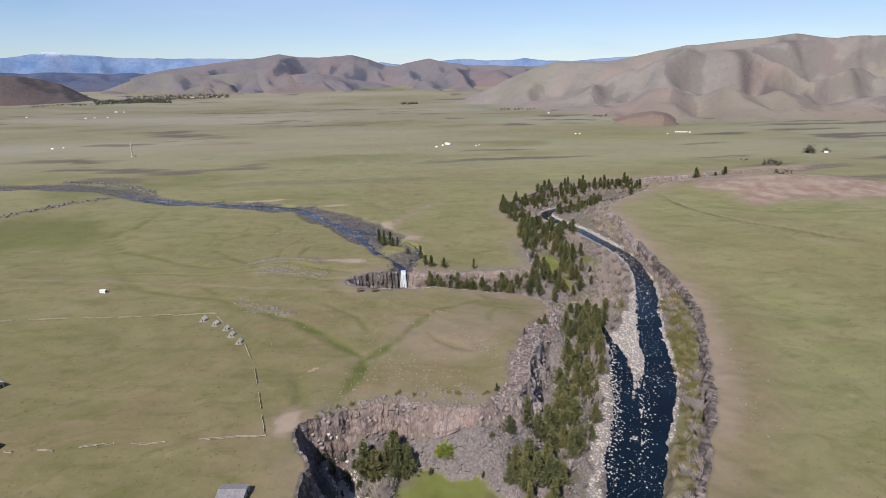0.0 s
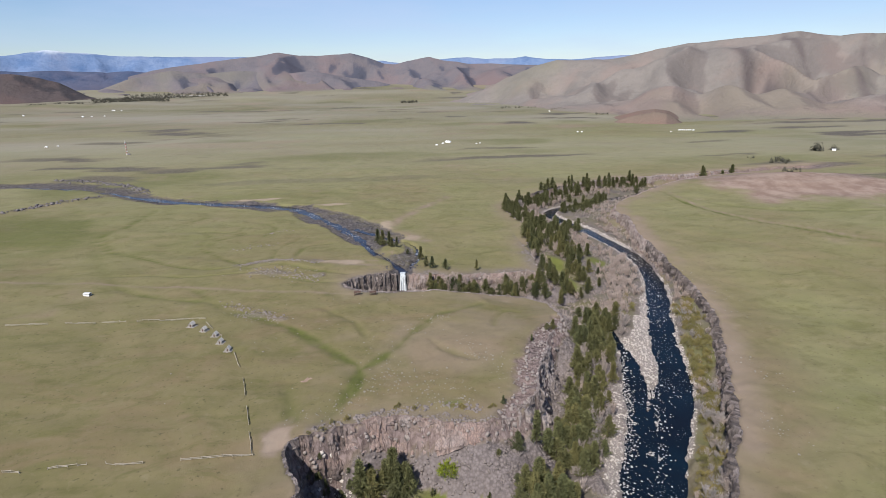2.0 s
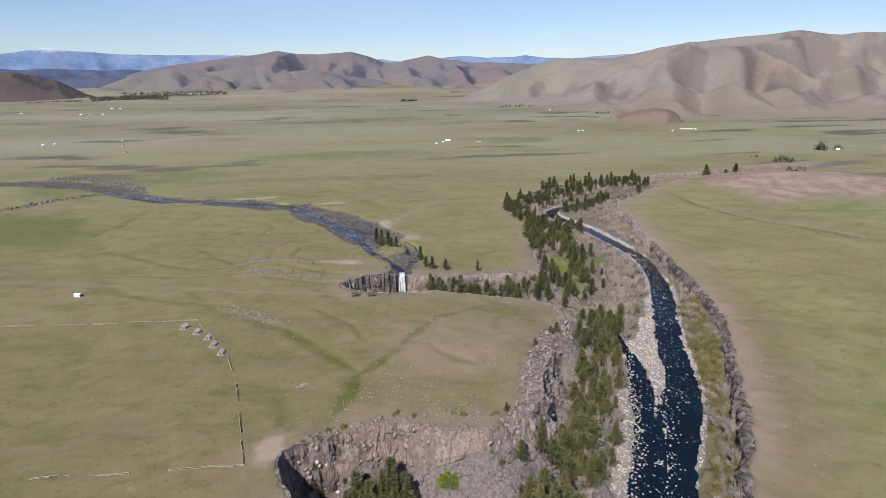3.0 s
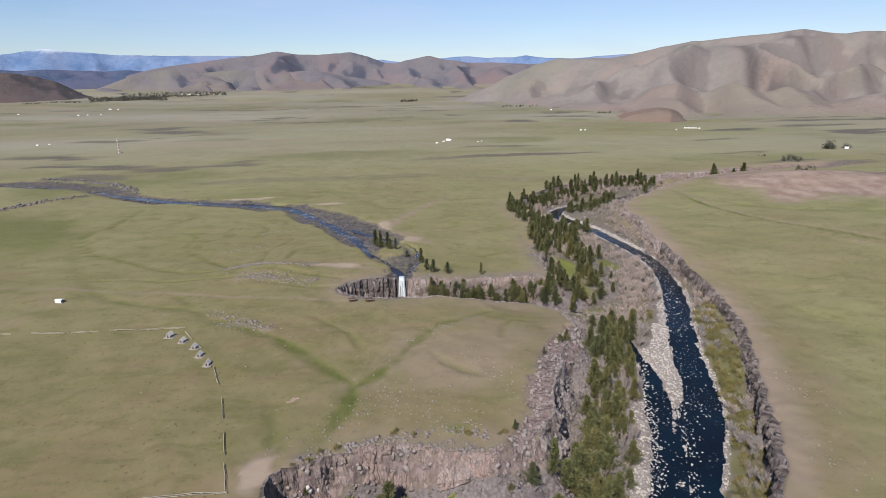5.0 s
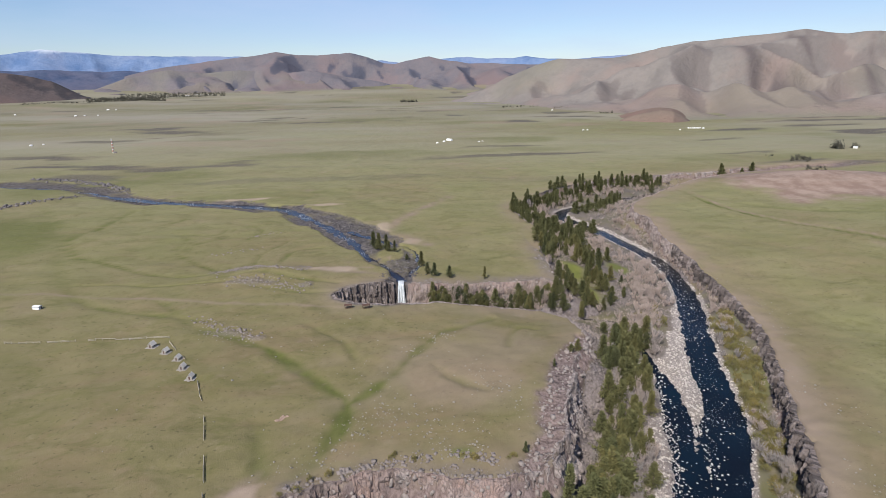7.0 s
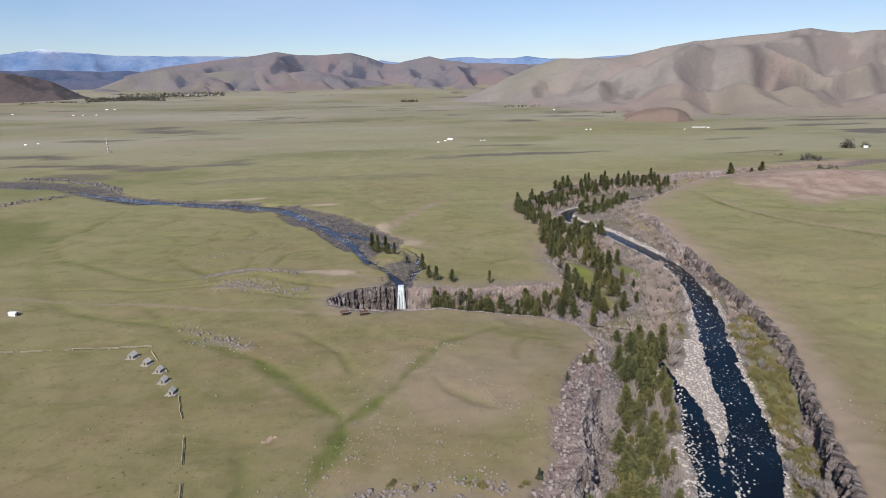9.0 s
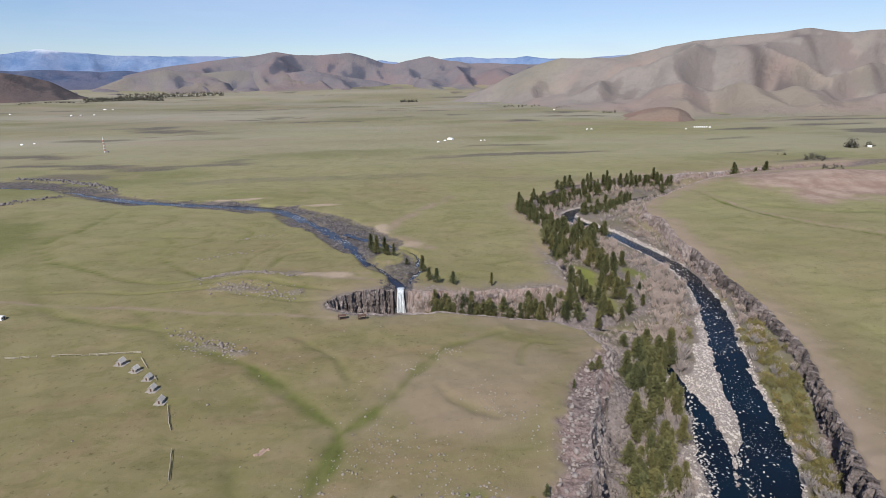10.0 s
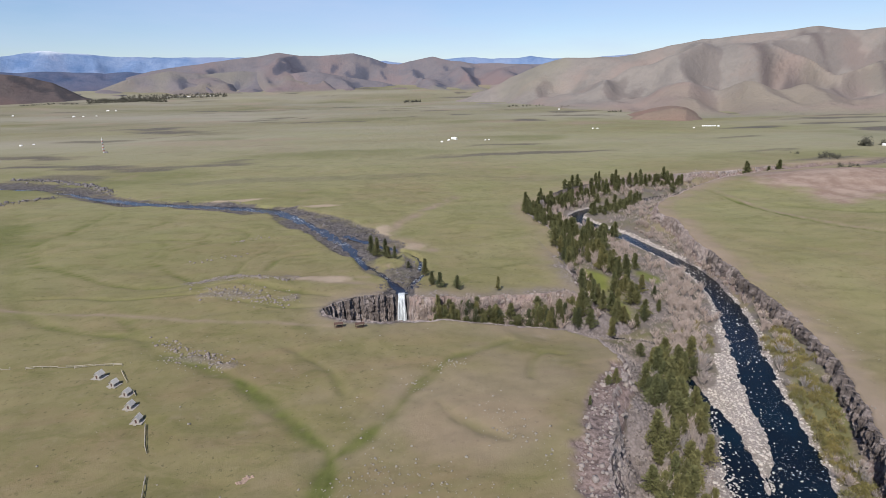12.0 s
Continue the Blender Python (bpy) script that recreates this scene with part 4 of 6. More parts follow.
def scatter(field, low, per_m2, x0, x1, y0, y1, by_slope=False):
    """Random places on the ground where a zone is stronger than low."""
    i0, i1 = np.searchsorted(gx, (x0, x1))
    j0, j1 = np.searchsorted(gy, (y0, y1))
    cx, cy = np.diff(gx)[i0:i1], np.diff(gy)[j0:j1]
    area = cy[:, None] * cx[None, :]
    zz = GZ[j0:j1 + 1, i0:i1 + 1]
    if by_slope:
        sx, sy = np.diff(zz, axis=1)[:-1] / cx[None, :], np.diff(zz, axis=0)[:, :-1] / cy[:, None]
        area = area * np.sqrt(1 + sx ** 2 + sy ** 2)
    count = rng.poisson(np.where(field[j0:j1, i0:i1] > low, area * per_m2, 0))
    jj, ii = np.nonzero(count)
    rep = count[jj, ii]
    jj, ii = np.repeat(jj, rep) + j0, np.repeat(ii, rep) + i0
    x = gx[ii] + rng.rand(len(ii)) * (gx[ii + 1] - gx[ii])
    y = gy[jj] + rng.rand(len(ii)) * (gy[jj + 1] - gy[jj])
    return x, y, heights(x, y)


# ---- waterfall ----


def waterfall():
    n, m = 15, 26
    co = np.zeros((m, n, 3))
    for i in range(m):
        t = i / (m - 1)
        for k in range(n):
            u = k / (n - 1) * 2 - 1
            drop = np.clip((t - 0.16) / 0.84, 0, 1)
            y = 384.5 - 4.5 * min(t / 0.16, 1) - 2.2 * drop ** 0.6 - 0.5 * math.sin(u * 9 + 3) * drop - 0.5 * (1 - abs(u)) * drop
            z = -2.1 - 0.5 * min(t / 0.16, 1) - 16.2 * drop ** 1.25
            co[i, k] = (-0.2 + u * (1.9 + 0.6 * drop) + 0.15 * math.sin(u * 23 + t * 3), y, z)
    k = Nodes("falling_water", 0.45, spec=0.4)
    run = k.noise(1.2, 6, 0.7, (1.6, 1.0, 0.12), 0.3, lo=0.38, hi=0.62)
    k.colour(k.mix(run, (0.78, 0.80, 0.80), (0.36, 0.39, 0.41))).bump(run, 0.7, 0.3)
    fall = tagged(quads("waterfall", co, {}, k.mat), "white waterfall dropping over a dark basalt lip", "waterfall", kind="structure")
    thick = fall.modifiers.new("thick", "SOLIDIFY")
    thick.thickness = 0.35
    bm = bmesh.new()
    for a, r in ((0, 2.6), (1, 1.7), (2, 2.0)):
        bmesh.ops.create_icosphere(bm, subdivisions=2, radius=1.0, matrix=Matrix.Translation((-1.6 + a * 1.4, 376.4 - 0.4 * (a % 2), -17.6)) @ Matrix.Diagonal((r * 0.7, r * 0.6, 0.7, 1)))
    for v in bm.verts:
        v.co += Vector((rng.uniform(-0.2, 0.2), rng.uniform(-0.2, 0.2), rng.uniform(-0.15, 0.2)))
    tagged(part("spray_pool", bm, M_WHITE), "white churned water under the waterfall", "water", kind="structure")


waterfall()

# ---- cliffs and stones ----


def hash2(i, j):
    return _table[np.asarray(i, int) & 255, (np.asarray(j, int) * 7 + 13) & 255]


def cliff_face(name, label, k0, k1, spacing, rows, warm, lean=True, broken=1.0, hang=False):
    """A broken columnar rock face along a stretch of the rim."""
    line = RIM[k0:k1]
    seg = np.hypot(*np.diff(line[:, :2], axis=0).T)
    cum = np.concatenate([[0], np.cumsum(seg)])
    u = np.arange(0, cum[-1], spacing)
    x0, y0, sheer = (np.interp(u, cum, line[:, k]) for k in range(3))
    tx, ty = np.gradient(x0), np.gradient(y0)
    n = np.hypot(tx, ty) + 1e-9
    kernel = np.ones(9) / 9
    nx, ny = np.convolve(np.pad(ty / n, 4, "edge"), kernel, "valid"), np.convolve(np.pad(-tx / n, 4, "edge"), kernel, "valid")
    wobble = lambda x, y: 1.3 * fractal(x, y, 11, 3) + 0.5 * fractal(x + 9, y, 3.5, 2)
    s = np.zeros(len(u))
    for _ in range(5):
        s = 0.5 * s + 0.5 * (-wobble(x0 + s * nx, y0 + s * ny))
    x0, y0 = x0 + s * nx, y0 + s * ny
    sheer = sheer * (1 + 0.35 * fractal(x0 + 31, y0, 13, 2))
    top = heights(x0 - 1.2 * nx, y0 - 1.2 * ny) + 0.15
    f = np.linspace(0, 1.3, rows)[:, None]
    out = np.where(f < 0.62, 0.45 + 1.1 * f / 0.62, 1.55 + (np.minimum(f, 1.0) - 0.62) / 0.38 * 2.8) if lean else (0.7 + 1.3 * f if not hang else 0.55 + 1.0 * np.minimum(f * 3, 1))
    z = top[None] - f * sheer[None]
    U = np.broadcast_to(u[None], z.shape) + 0.5 * fractal(np.broadcast_to(u[None], z.shape) * 1.0, z, 2.6, 2)
    width = 1.25
    cu = np.floor(U / width)
    cv = np.floor((z + 4 * hash2(cu, cu * 0 + 3)) / (1.8 + 2.2 * hash2(cu, cu * 0 + 5)))
    big = np.floor(U / 5.3)
    jut = 0.85 * (hash2(cu, cv) - 0.35) + 0.7 * (hash2(cu, cu * 0 + 9) - 0.5) + 1.3 * (hash2(big, big * 0 + 2) - 0.5) + 0.25 * fractal(U, z, 1.2, 2)
    jut = jut * broken * np.clip(f * 6, 0.35, 1)
    if hang:
        # upright columns with clefts between them
        jut = 0.6 * (hash2(cu, cv) - 0.5) + 2.4 * (hash2(cu, cu * 0 + 9) - 0.5) + 1.0 * (hash2(big, big * 0 + 2) - 0.5) + 0.4 * fractal(U, z, 1.2, 2)
        jut = np.maximum(jut * broken * 0.6, -0.9)
    off = out + jut
    z = z + np.where(f < 0.02, 0.5 * (hash2(cu, cu * 0 + 11) - 0.5), 0)
    co = np.stack([x0[None] + nx[None] * off, y0[None] + ny[None] * off, z], -1)
    deep = 1.2 if hang else 1.6
    back = np.stack([x0 - nx * deep, y0 - ny * deep, heights(x0 - deep * nx, y0 - deep * ny) - 0.3], -1)
    co = np.concatenate([back[None], co])
    tone = np.clip(hash2(cu + 5, cv) * 0.75 + 0.15 + 0.35 * fractal(U, z, 9, 3), 0, 1)
    # Darkened by stretch; on the west and east cliffs this paints in shade.
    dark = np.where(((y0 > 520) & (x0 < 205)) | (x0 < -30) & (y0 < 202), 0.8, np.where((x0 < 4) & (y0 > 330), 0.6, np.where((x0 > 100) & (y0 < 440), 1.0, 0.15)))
    full = lambda a: np.concatenate([a[:1], a])
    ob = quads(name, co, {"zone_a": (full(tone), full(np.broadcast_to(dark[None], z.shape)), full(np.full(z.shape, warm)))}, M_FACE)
    ob.data.polygons.foreach_set("use_smooth", np.zeros(len(ob.data.polygons), bool))
    return tagged(ob, label, "cliff", kind="structure")


def rim_index(x, y):
    return int(np.argmin(np.hypot(RIM[:, 0] - x, RIM[:, 1] - y)))


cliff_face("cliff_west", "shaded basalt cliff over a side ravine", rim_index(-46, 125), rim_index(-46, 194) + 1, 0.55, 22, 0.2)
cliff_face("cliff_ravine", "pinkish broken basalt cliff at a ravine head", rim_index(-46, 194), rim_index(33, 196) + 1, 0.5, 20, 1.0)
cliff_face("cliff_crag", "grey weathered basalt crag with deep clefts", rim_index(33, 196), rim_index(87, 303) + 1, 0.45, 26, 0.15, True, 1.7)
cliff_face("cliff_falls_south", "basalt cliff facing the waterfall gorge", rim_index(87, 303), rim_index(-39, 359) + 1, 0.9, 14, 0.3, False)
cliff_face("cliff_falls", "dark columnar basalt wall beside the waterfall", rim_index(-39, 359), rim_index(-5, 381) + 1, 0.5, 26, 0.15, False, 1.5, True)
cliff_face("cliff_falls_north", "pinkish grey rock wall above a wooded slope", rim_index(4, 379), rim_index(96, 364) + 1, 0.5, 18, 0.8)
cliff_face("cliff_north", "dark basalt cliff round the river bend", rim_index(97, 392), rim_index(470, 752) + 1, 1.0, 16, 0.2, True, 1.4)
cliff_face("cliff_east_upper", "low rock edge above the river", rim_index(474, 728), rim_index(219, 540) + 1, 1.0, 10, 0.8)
cliff_face("cliff_east", "broken basalt cliff above the river, shade painted dark", rim_index(219, 540), rim_index(84, 110) + 1, 0.38, 22, 0.35, False, 2.1, True)


def cliff_blocks():
    x, y, z = scatter(ZONE["rock"], 0.3, 0.09, -60, 100, 128, 420, True)
    keep = ~((np.abs(x + 0.4) < 4.2) & (y > 372) & (y < 386))
    x, y, z = x[keep], y[keep], z[keep]
    near = (x > 30) & (x < 92) & (y > 190) & (y < 300)
    size = 0.2 + 0.75 * rng.rand(len(x)) ** 2
    flat = rng.uniform(0.7, 1.6, len(x))
    ex, ey, ez = scatter(np.where((GD < 2.5) & (GD > -9), ZONE["talus"] + ZONE["rock"], 0), 0.6, 0.1, 30, 92, 196, 296)
    x, y, z = np.concatenate([x, ex]), np.concatenate([y, ey]), np.concatenate([z, ez + 0.1])
    near = np.concatenate([near, np.ones(len(ex), bool)])
    size = np.concatenate([size, 0.28 + 0.6 * rng.rand(len(ex)) ** 2])
    flat = np.concatenate([flat, rng.uniform(0.6, 1.0, len(ex))])
    stones("cliff_rocks", "broken grey-brown basalt blocks on the gorge walls", np.stack([x, y, z], -1)[~near], size[~near], flat[~near], M_CLIFF, 1.2, "cliff")
    pos = np.stack([x, y, z], -1)[near]
    stones("crag_rocks", "small grey basalt blocks wedged in the crag", pos, size[near], flat[near], M_CLIFF, 1.2, "cliff")


cliff_blocks()


def angular_block():
    """An angular block with broken corners, about two metres across."""
    bm = bmesh.new()
    for v in CUBE:
        bm.verts.new(Vector(v * rng.uniform(0.55, 1.0, 3)))
    for axis in range(3):
        for side in (-1, 1):
            c = rng.uniform(-0.5, 0.5, 3)
            c[axis] = side * rng.uniform(0.85, 1.15)
            bm.verts.new(Vector(c))
    out = bmesh.ops.convex_hull(bm, input=bm.verts)
    bmesh.ops.delete(bm, geom=[e for e in out["geom_interior"] + out["geom_unused"] if isinstance(e, bmesh.types.BMVert)], context="VERTS")
    bmesh.ops.recalc_face_normals(bm, faces=bm.faces)
    me = bpy.data.meshes.new("rock")
    bm.to_mesh(me)
    bm.free()
    me.materials.append(M_CLIFF)
    return me


def crag():
    """A broken basalt crag: tilted blocks behind the edge and split buttresses along it."""
    base = Vector((60, 240, -6))
    top = empty("crag", Matrix.Translation(base), "weathered grey basalt crag split by dark clefts", "crag")
    protos = [angular_block() for _ in range(12)]
    edge_y, edge_x, turf_x = [197, 206, 217, 231, 247, 259, 271, 281, 291], [40, 47, 53, 58, 64, 69, 75, 81, 86], [33, 40, 44.5, 46.5, 48.5, 55, 70, 80, 85.5]

    def put(x, y, z, sx, sy, sz, turn, tip):
        m = Matrix.Translation(Vector((x, y, z)) - base) @ Matrix.Rotation(turn, 4, "Z") @ Matrix.Rotation(tip, 4, "X") @ Matrix.Diagonal((sx, sy, sz, 1))
        shared("rock", protos[rng.randint(len(protos))], top, m)

    for y in np.arange(199, 290, 2.35):
        xl, xr = np.interp(y, edge_y, turf_x), np.interp(y, edge_y, edge_x)
        for x in np.arange(xl, xr + 1.0, 2.5):
            px, py = x + rng.uniform(-0.9, 0.9), y + rng.uniform(-0.9, 0.9)
            e = np.clip((px - xl) / max(xr - xl, 1), 0, 1)
            clump = float(fractal(np.array([px]), np.array([py]), 8, 2)[0])
            if clump < -0.6 or rng.rand() < 0.5 * (1 - e):
                continue
            big = (0.4 + 0.75 * e) * (0.5 + 2.2 * rng.rand() ** 2.5)
            put(px, py, ground_z(px, py) + 0.5 + 0.1 * big + 3.6 * e * max(clump, -0.2), big * rng.uniform(0.9, 1.5), big * rng.uniform(0.7, 1.2), big * rng.uniform(0.6, 1.25), rng.uniform(0, 6.28), rng.normal(0, 0.25))
    for y in np.arange(210, 256, 4.6):
        x = np.interp(y, edge_y, edge_x) - rng.uniform(4, 7)
        for k in range(2):
            big = rng.uniform(1.3, 2.4)
            put(x + rng.normal(0, 1.2), y + rng.normal(0, 1.2), ground_z(x, y) + rng.uniform(-0.4, 1.0) + 0.9 * k, big * 1.2, big, big * rng.uniform(0.8, 1.3), rng.uniform(0, 6.28), rng.normal(0, 0.2))
    for y in np.arange(200, 288, 4.3):
        yy = y + rng.uniform(-1.2, 1.2)
        x = np.interp(yy, edge_y, edge_x) + rng.uniform(-0.3, 2.6)
        tall = np.interp(yy, [200, 215, 245, 262, 290], [7, 13, 13, 8, 4]) * rng.uniform(0.75, 1.1)
        crest = rng.uniform(-0.5, 3.6) * np.interp(yy, [200, 215, 250, 290], [0.4, 1, 1, 0.3])
        wide, z = rng.uniform(1.5, 3.0), crest
        turn = rng.normal(-0.4, 0.25)
        while z > crest - tall:
            sz = rng.uniform(1.6, 3.0)
            put(x + rng.normal(0, 0.35), yy + rng.normal(0, 0.35), z - sz, wide * rng.uniform(0.85, 1.15), wide * rng.uniform(0.8, 1.1), sz * 1.08, turn + rng.normal(0, 0.2), rng.normal(0, 0.06))
            z -= 1.75 * sz


def loose_stones():
    for name, label, field, low, dens, area, lo, hi, mat in (
            ("talus_stones", "grey-pink broken talus stones below the cliffs", "talus", 0.45, 1.3, (-60, 125, 128, 310), 0.08, 0.75, M_TALUS),
            ("upper_talus_stones", "grey talus stones on the gorge slopes", "talus", 0.5, 0.32, (-40, 230, 296, 520), 0.2, 0.8, M_TALUS),
            ("bar_stones", "pale rounded stones on the river bars", "gravel", 0.3, 1.0, (30, 215, 135, 600), 0.08, 0.55, M_PALE),
            ("stream_stones", "dark stones in the shallow stream bed", "wet", 0.35, 0.09, (-420, 60, 384, 780), 0.25, 0.9, M_BED)):
        x, y, z = scatter(ZONE[field], low, dens, *area)
        if name == "stream_stones":
            dry = line_distance(x, y, STREAM)
            dry = (dry[0] > dry[1][0] * rng.uniform(0.3, 1.3, len(x))) | ((y < 560) & (rng.rand(len(x)) < 0.5))
            x, y, z = x[dry], y[dry], np.where(z < -2.3, -2.38, z)[dry]
        size = lo + (hi - lo) * rng.rand(len(x)) ** (4.5 if field == "talus" else 2.5)
        stones(name, label, np.stack([x, y, z], -1), size, rng.uniform(0.5, 0.9, len(x)), mat)
    # block field on the tongue's edge
    x, y, z = scatter(np.where((GD < 0.5) & ((GX < 36) | (GX > 80)), ZONE["talus"], 0), 0.3, 1.2, -40, 92, 190, 300)
    stones("block_field", "pale grey lichened blocks along the grassy rim", np.stack([x, y, z + 0.1], -1), 0.07 + 0.55 * rng.rand(len(x)) ** 4, rng.uniform(0.5, 1.2, len(x)), M_TALUS, 1.3)
    # stones in the turf
    px, py, ps = [], [], []
    for cx, cy, sx, sy, n in ((-31, 210, 6, 5, 170), (-20, 224, 7, 6, 170), (-7, 232, 9, 7, 190), (-14, 246, 7, 5, 60), (8, 222, 11, 8, 150), (10, 209, 8, 3, 150), (28, 259, 5, 9, 70),
                              (17, 296, 5, 3, 130), (2, 282, 4, 4, 60), (22, 221, 6, 9, 60), (42, 236, 4, 13, 120), (-91, 315, 8, 4, 130), (-76, 308, 6, 4, 90), (-98, 325, 10, 6, 50),
                              (-20, 262, 8, 8, 40), (-110, 416, 10, 3, 150), (-80, 404, 14, 3, 200), (-92, 388, 16, 4, 240), (-62, 377, 8, 3, 60), (32, 250, 5, 8, 80), (-45, 206, 7, 5, 60),
                              (150, 190, 7, 14, 90), (172, 240, 6, 20, 110), (205, 330, 6, 30, 110), (-30, 300, 40, 30, 90), (-100, 240, 40, 40, 40)):
        n = int(n * 0.8)
        px += list(rng.normal(cx, sx * 0.8, n))
        py += list(rng.normal(cy, sy * 0.8, n))
        ps += list(0.05 + 0.34 * rng.rand(n) ** 3.5)
    px, py, ps = np.array(px), np.array(py), np.array(ps)
    keep = line_distance(px, py, RIM)[0] * np.where(inside(px, py, RIM), 1, -1) < 0.5
    px, py, ps = px[keep], py[keep], ps[keep]
    stones("field_stones", "pale stones scattered in the turf", np.stack([px, py, heights(px, py) + ps * 0.2], -1), ps, rng.uniform(0.5, 0.9, len(px)), M_FIELD)
    # low outcrops in the pasture
    qx, qy = [], []
    for (ax, ay), (cx, cy), n, w in (((-116, 410), (-107, 421), 150, 2.0), ((-107, 421), (-94, 422), 140, 2.0), ((-94, 421), (-79, 405), 110, 1.8), ((-79, 405), (-60, 401), 80, 1.6), ((-103, 396), (-72, 377), 170, 4.5), ((-72, 377), (-58, 372), 60, 3.0), ((-108, 337), (-96, 322), 60, 2.4), ((-96, 322), (-72, 308), 110, 2.6), ((-135, 455), (-105, 470), 40, 2.5), ((-120, 500), (-98, 512), 30, 2.0), ((-26, 202), (6, 207.5), 170, 1.2), ((12, 208), (26, 202), 90, 1.3)):
        q = rng.rand(n)
        qx += list(ax + (cx - ax) * q + rng.normal(0, w, n))
        qy += list(ay + (cy - ay) * q + rng.normal(0, w, n))
    qx, qy = np.array(qx), np.array(qy)
    stones("outcrop_stones", "grey rock outcrops breaking through the turf", np.stack([qx, qy, heights(qx, qy)], -1), 0.14 + 0.6 * rng.rand(len(qx)) ** 2.5, rng.uniform(0.5, 1.1, len(qx)), M_TALUS, 0.9)
    # dark scarp on the far bank of the stream
    bx, by = [], []
    for (ax, ay), (cx, cy), n in (((-470, 838), (-400, 822), 90), ((-400, 815), (-345, 775), 120), ((-345, 775), (-300, 722), 90), ((-440, 595), (-352, 703), 150)):
        t = rng.rand(n)
        bx += list(ax + (cx - ax) * t + rng.normal(0, 3.5, n))
        by += list(ay + (cy - ay) * t + rng.normal(0, 3.5, n))
    bx, by = np.array(bx), np.array(by)
    stones("scarp_stones", "dark rock outcrops along the stream bank", np.stack([bx, by, heights(bx, by) + 0.2], -1), 0.5 + 1.3 * rng.rand(len(bx)) ** 2, rng.uniform(0.5, 1.0, len(bx)), M_BED)
    # boulders along the ravine stream and at the lip of the fall
    ex, ey = [], []
    for k in range(480):
        row = GULLY[rng.randint(len(GULLY) - 14)]
        ex.append(row[0] + rng.normal(0, 2.6))
        ey.append(row[1] + rng.normal(0, 2.0))
    es = 0.15 + 0.75 * rng.rand(len(ex)) ** 2.5
    ex, ey = np.array(ex), np.array(ey)
    stones("ravine_boulders", "pale grey boulders in the ravine stream", np.stack([ex, ey, heights(ex, ey) + 0.1], -1), es, rng.uniform(0.6, 0.9, len(ex)), M_PALE)
    lx, ly = rng.normal(0, 5.5, 240), 386 + np.abs(rng.normal(0, 8, 240))
    off_water = (ly > 383.5) & (line_distance(lx, ly, STREAM)[0] > 2.6)
    lx, ly = lx[off_water], ly[off_water]
    stones("lip_stones", "dark wet stones above the waterfall", np.stack([lx, ly, np.maximum(heights(lx, ly), -2.4) + 0.05], -1), 0.2 + 0.6 * rng.rand(len(lx)) ** 2, rng.uniform(0.4, 0.8, len(lx)), M_BED)
    # boulders in the river
    pos, size = [], []
    for i in range(2900):
        if i > 1300:
            k = rng.randint(len(BROOK) - 36, len(BROOK))
            x, y = BROOK[k][0] - BROOK[k][2] * 0.8 + rng.normal(0, 3.0), BROOK[k][1] + rng.uniform(-4, 4)
        elif i < 650:
            y = rng.uniform(135, 262)
            x = np.interp(y, RIFFLE_Y, RIFFLE_X) + (y < 178) * 0.55 * (y - 178) + rng.normal(0, 3.6)
        else:
            k = rng.randint(len(RIVER) - 60, len(RIVER) - 16)
            row = RIVER[k]
            x, y = row[0] + rng.normal(0, row[2] * 0.75), row[1] + rng.uniform(-4, 4)
        z = float(river_level(y))
        g = ground_z(x, y)
        if g > z + 0.3 or y < 130:
            continue
        s = 0.08 + 0.42 * rng.rand() ** 3
        pos.append((x, y, z - s * 0.15))
        size.append(s)
    pos, size = np.array(pos), np.array(size)
    order = np.argsort(-size)
    protos = []
    for k in range(5):
        bm = bmesh.new()
        bmesh.ops.create_icosphere(bm, subdivisions=1, radius=1.0)
        for v in bm.verts:
            v.co *= 1 + 0.25 * noise.noise(v.co * 1.7 + Vector((k * 9, 0, 0)))
            v.co.z *= 0.7
        me = bpy.data.meshes.new("boulder")
        bm.to_mesh(me)
        bm.free()
        me.materials.append(M_PALE)
        protos.append(me)
    for i in order[:150]:
        ob = tagged(new("boulder", protos[rng.randint(5)]), "pale rounded boulder standing in the river", "boulder", "boulders in the river")
        ob.matrix_basis = Matrix.Translation(pos[i]) @ Matrix.Rotation(rng.uniform(0, 6.28), 4, "Z") @ Matrix.Diagonal((size[i] * 1.3, size[i], size[i] * 1.2, 1))
    stones("river_stones", "pale stones breaking the river surface", pos[order[150:]], size[order[150:]], np.full(len(pos) - 150, 0.7), M_PALE)


loose_stones()


def earth_scarp(x, y, w, turn):
    """A small bare bank with dark clefts in the turf."""
    bm = bmesh.new()
    for k in range(9):
        u = k / 8 - 0.5
        box(bm, u * w, 0.5 * math.sin(u * 7), -0.6, w / 7.5, 2.4 - 2.2 * abs(u), 0.95 + 0.3 * rng.rand(), Matrix.Rotation(rng.uniform(-0.15, 0.15), 4, "X"), 0.12)
    ob = part("earth_bank", bm, plain("bare_earth", (0.27, 0.19, 0.145), 0.95, 0.25, 0.8))
    ob.matrix_basis = pose(x, y, ground_z(x, y) - 0.25, 0, 0, turn)
    tagged(ob, "small slumped bank of bare pinkish earth", "earth bank")


earth_scarp(-48.5, 236, 4.5, 35)

# ---- trees and shrubs ----


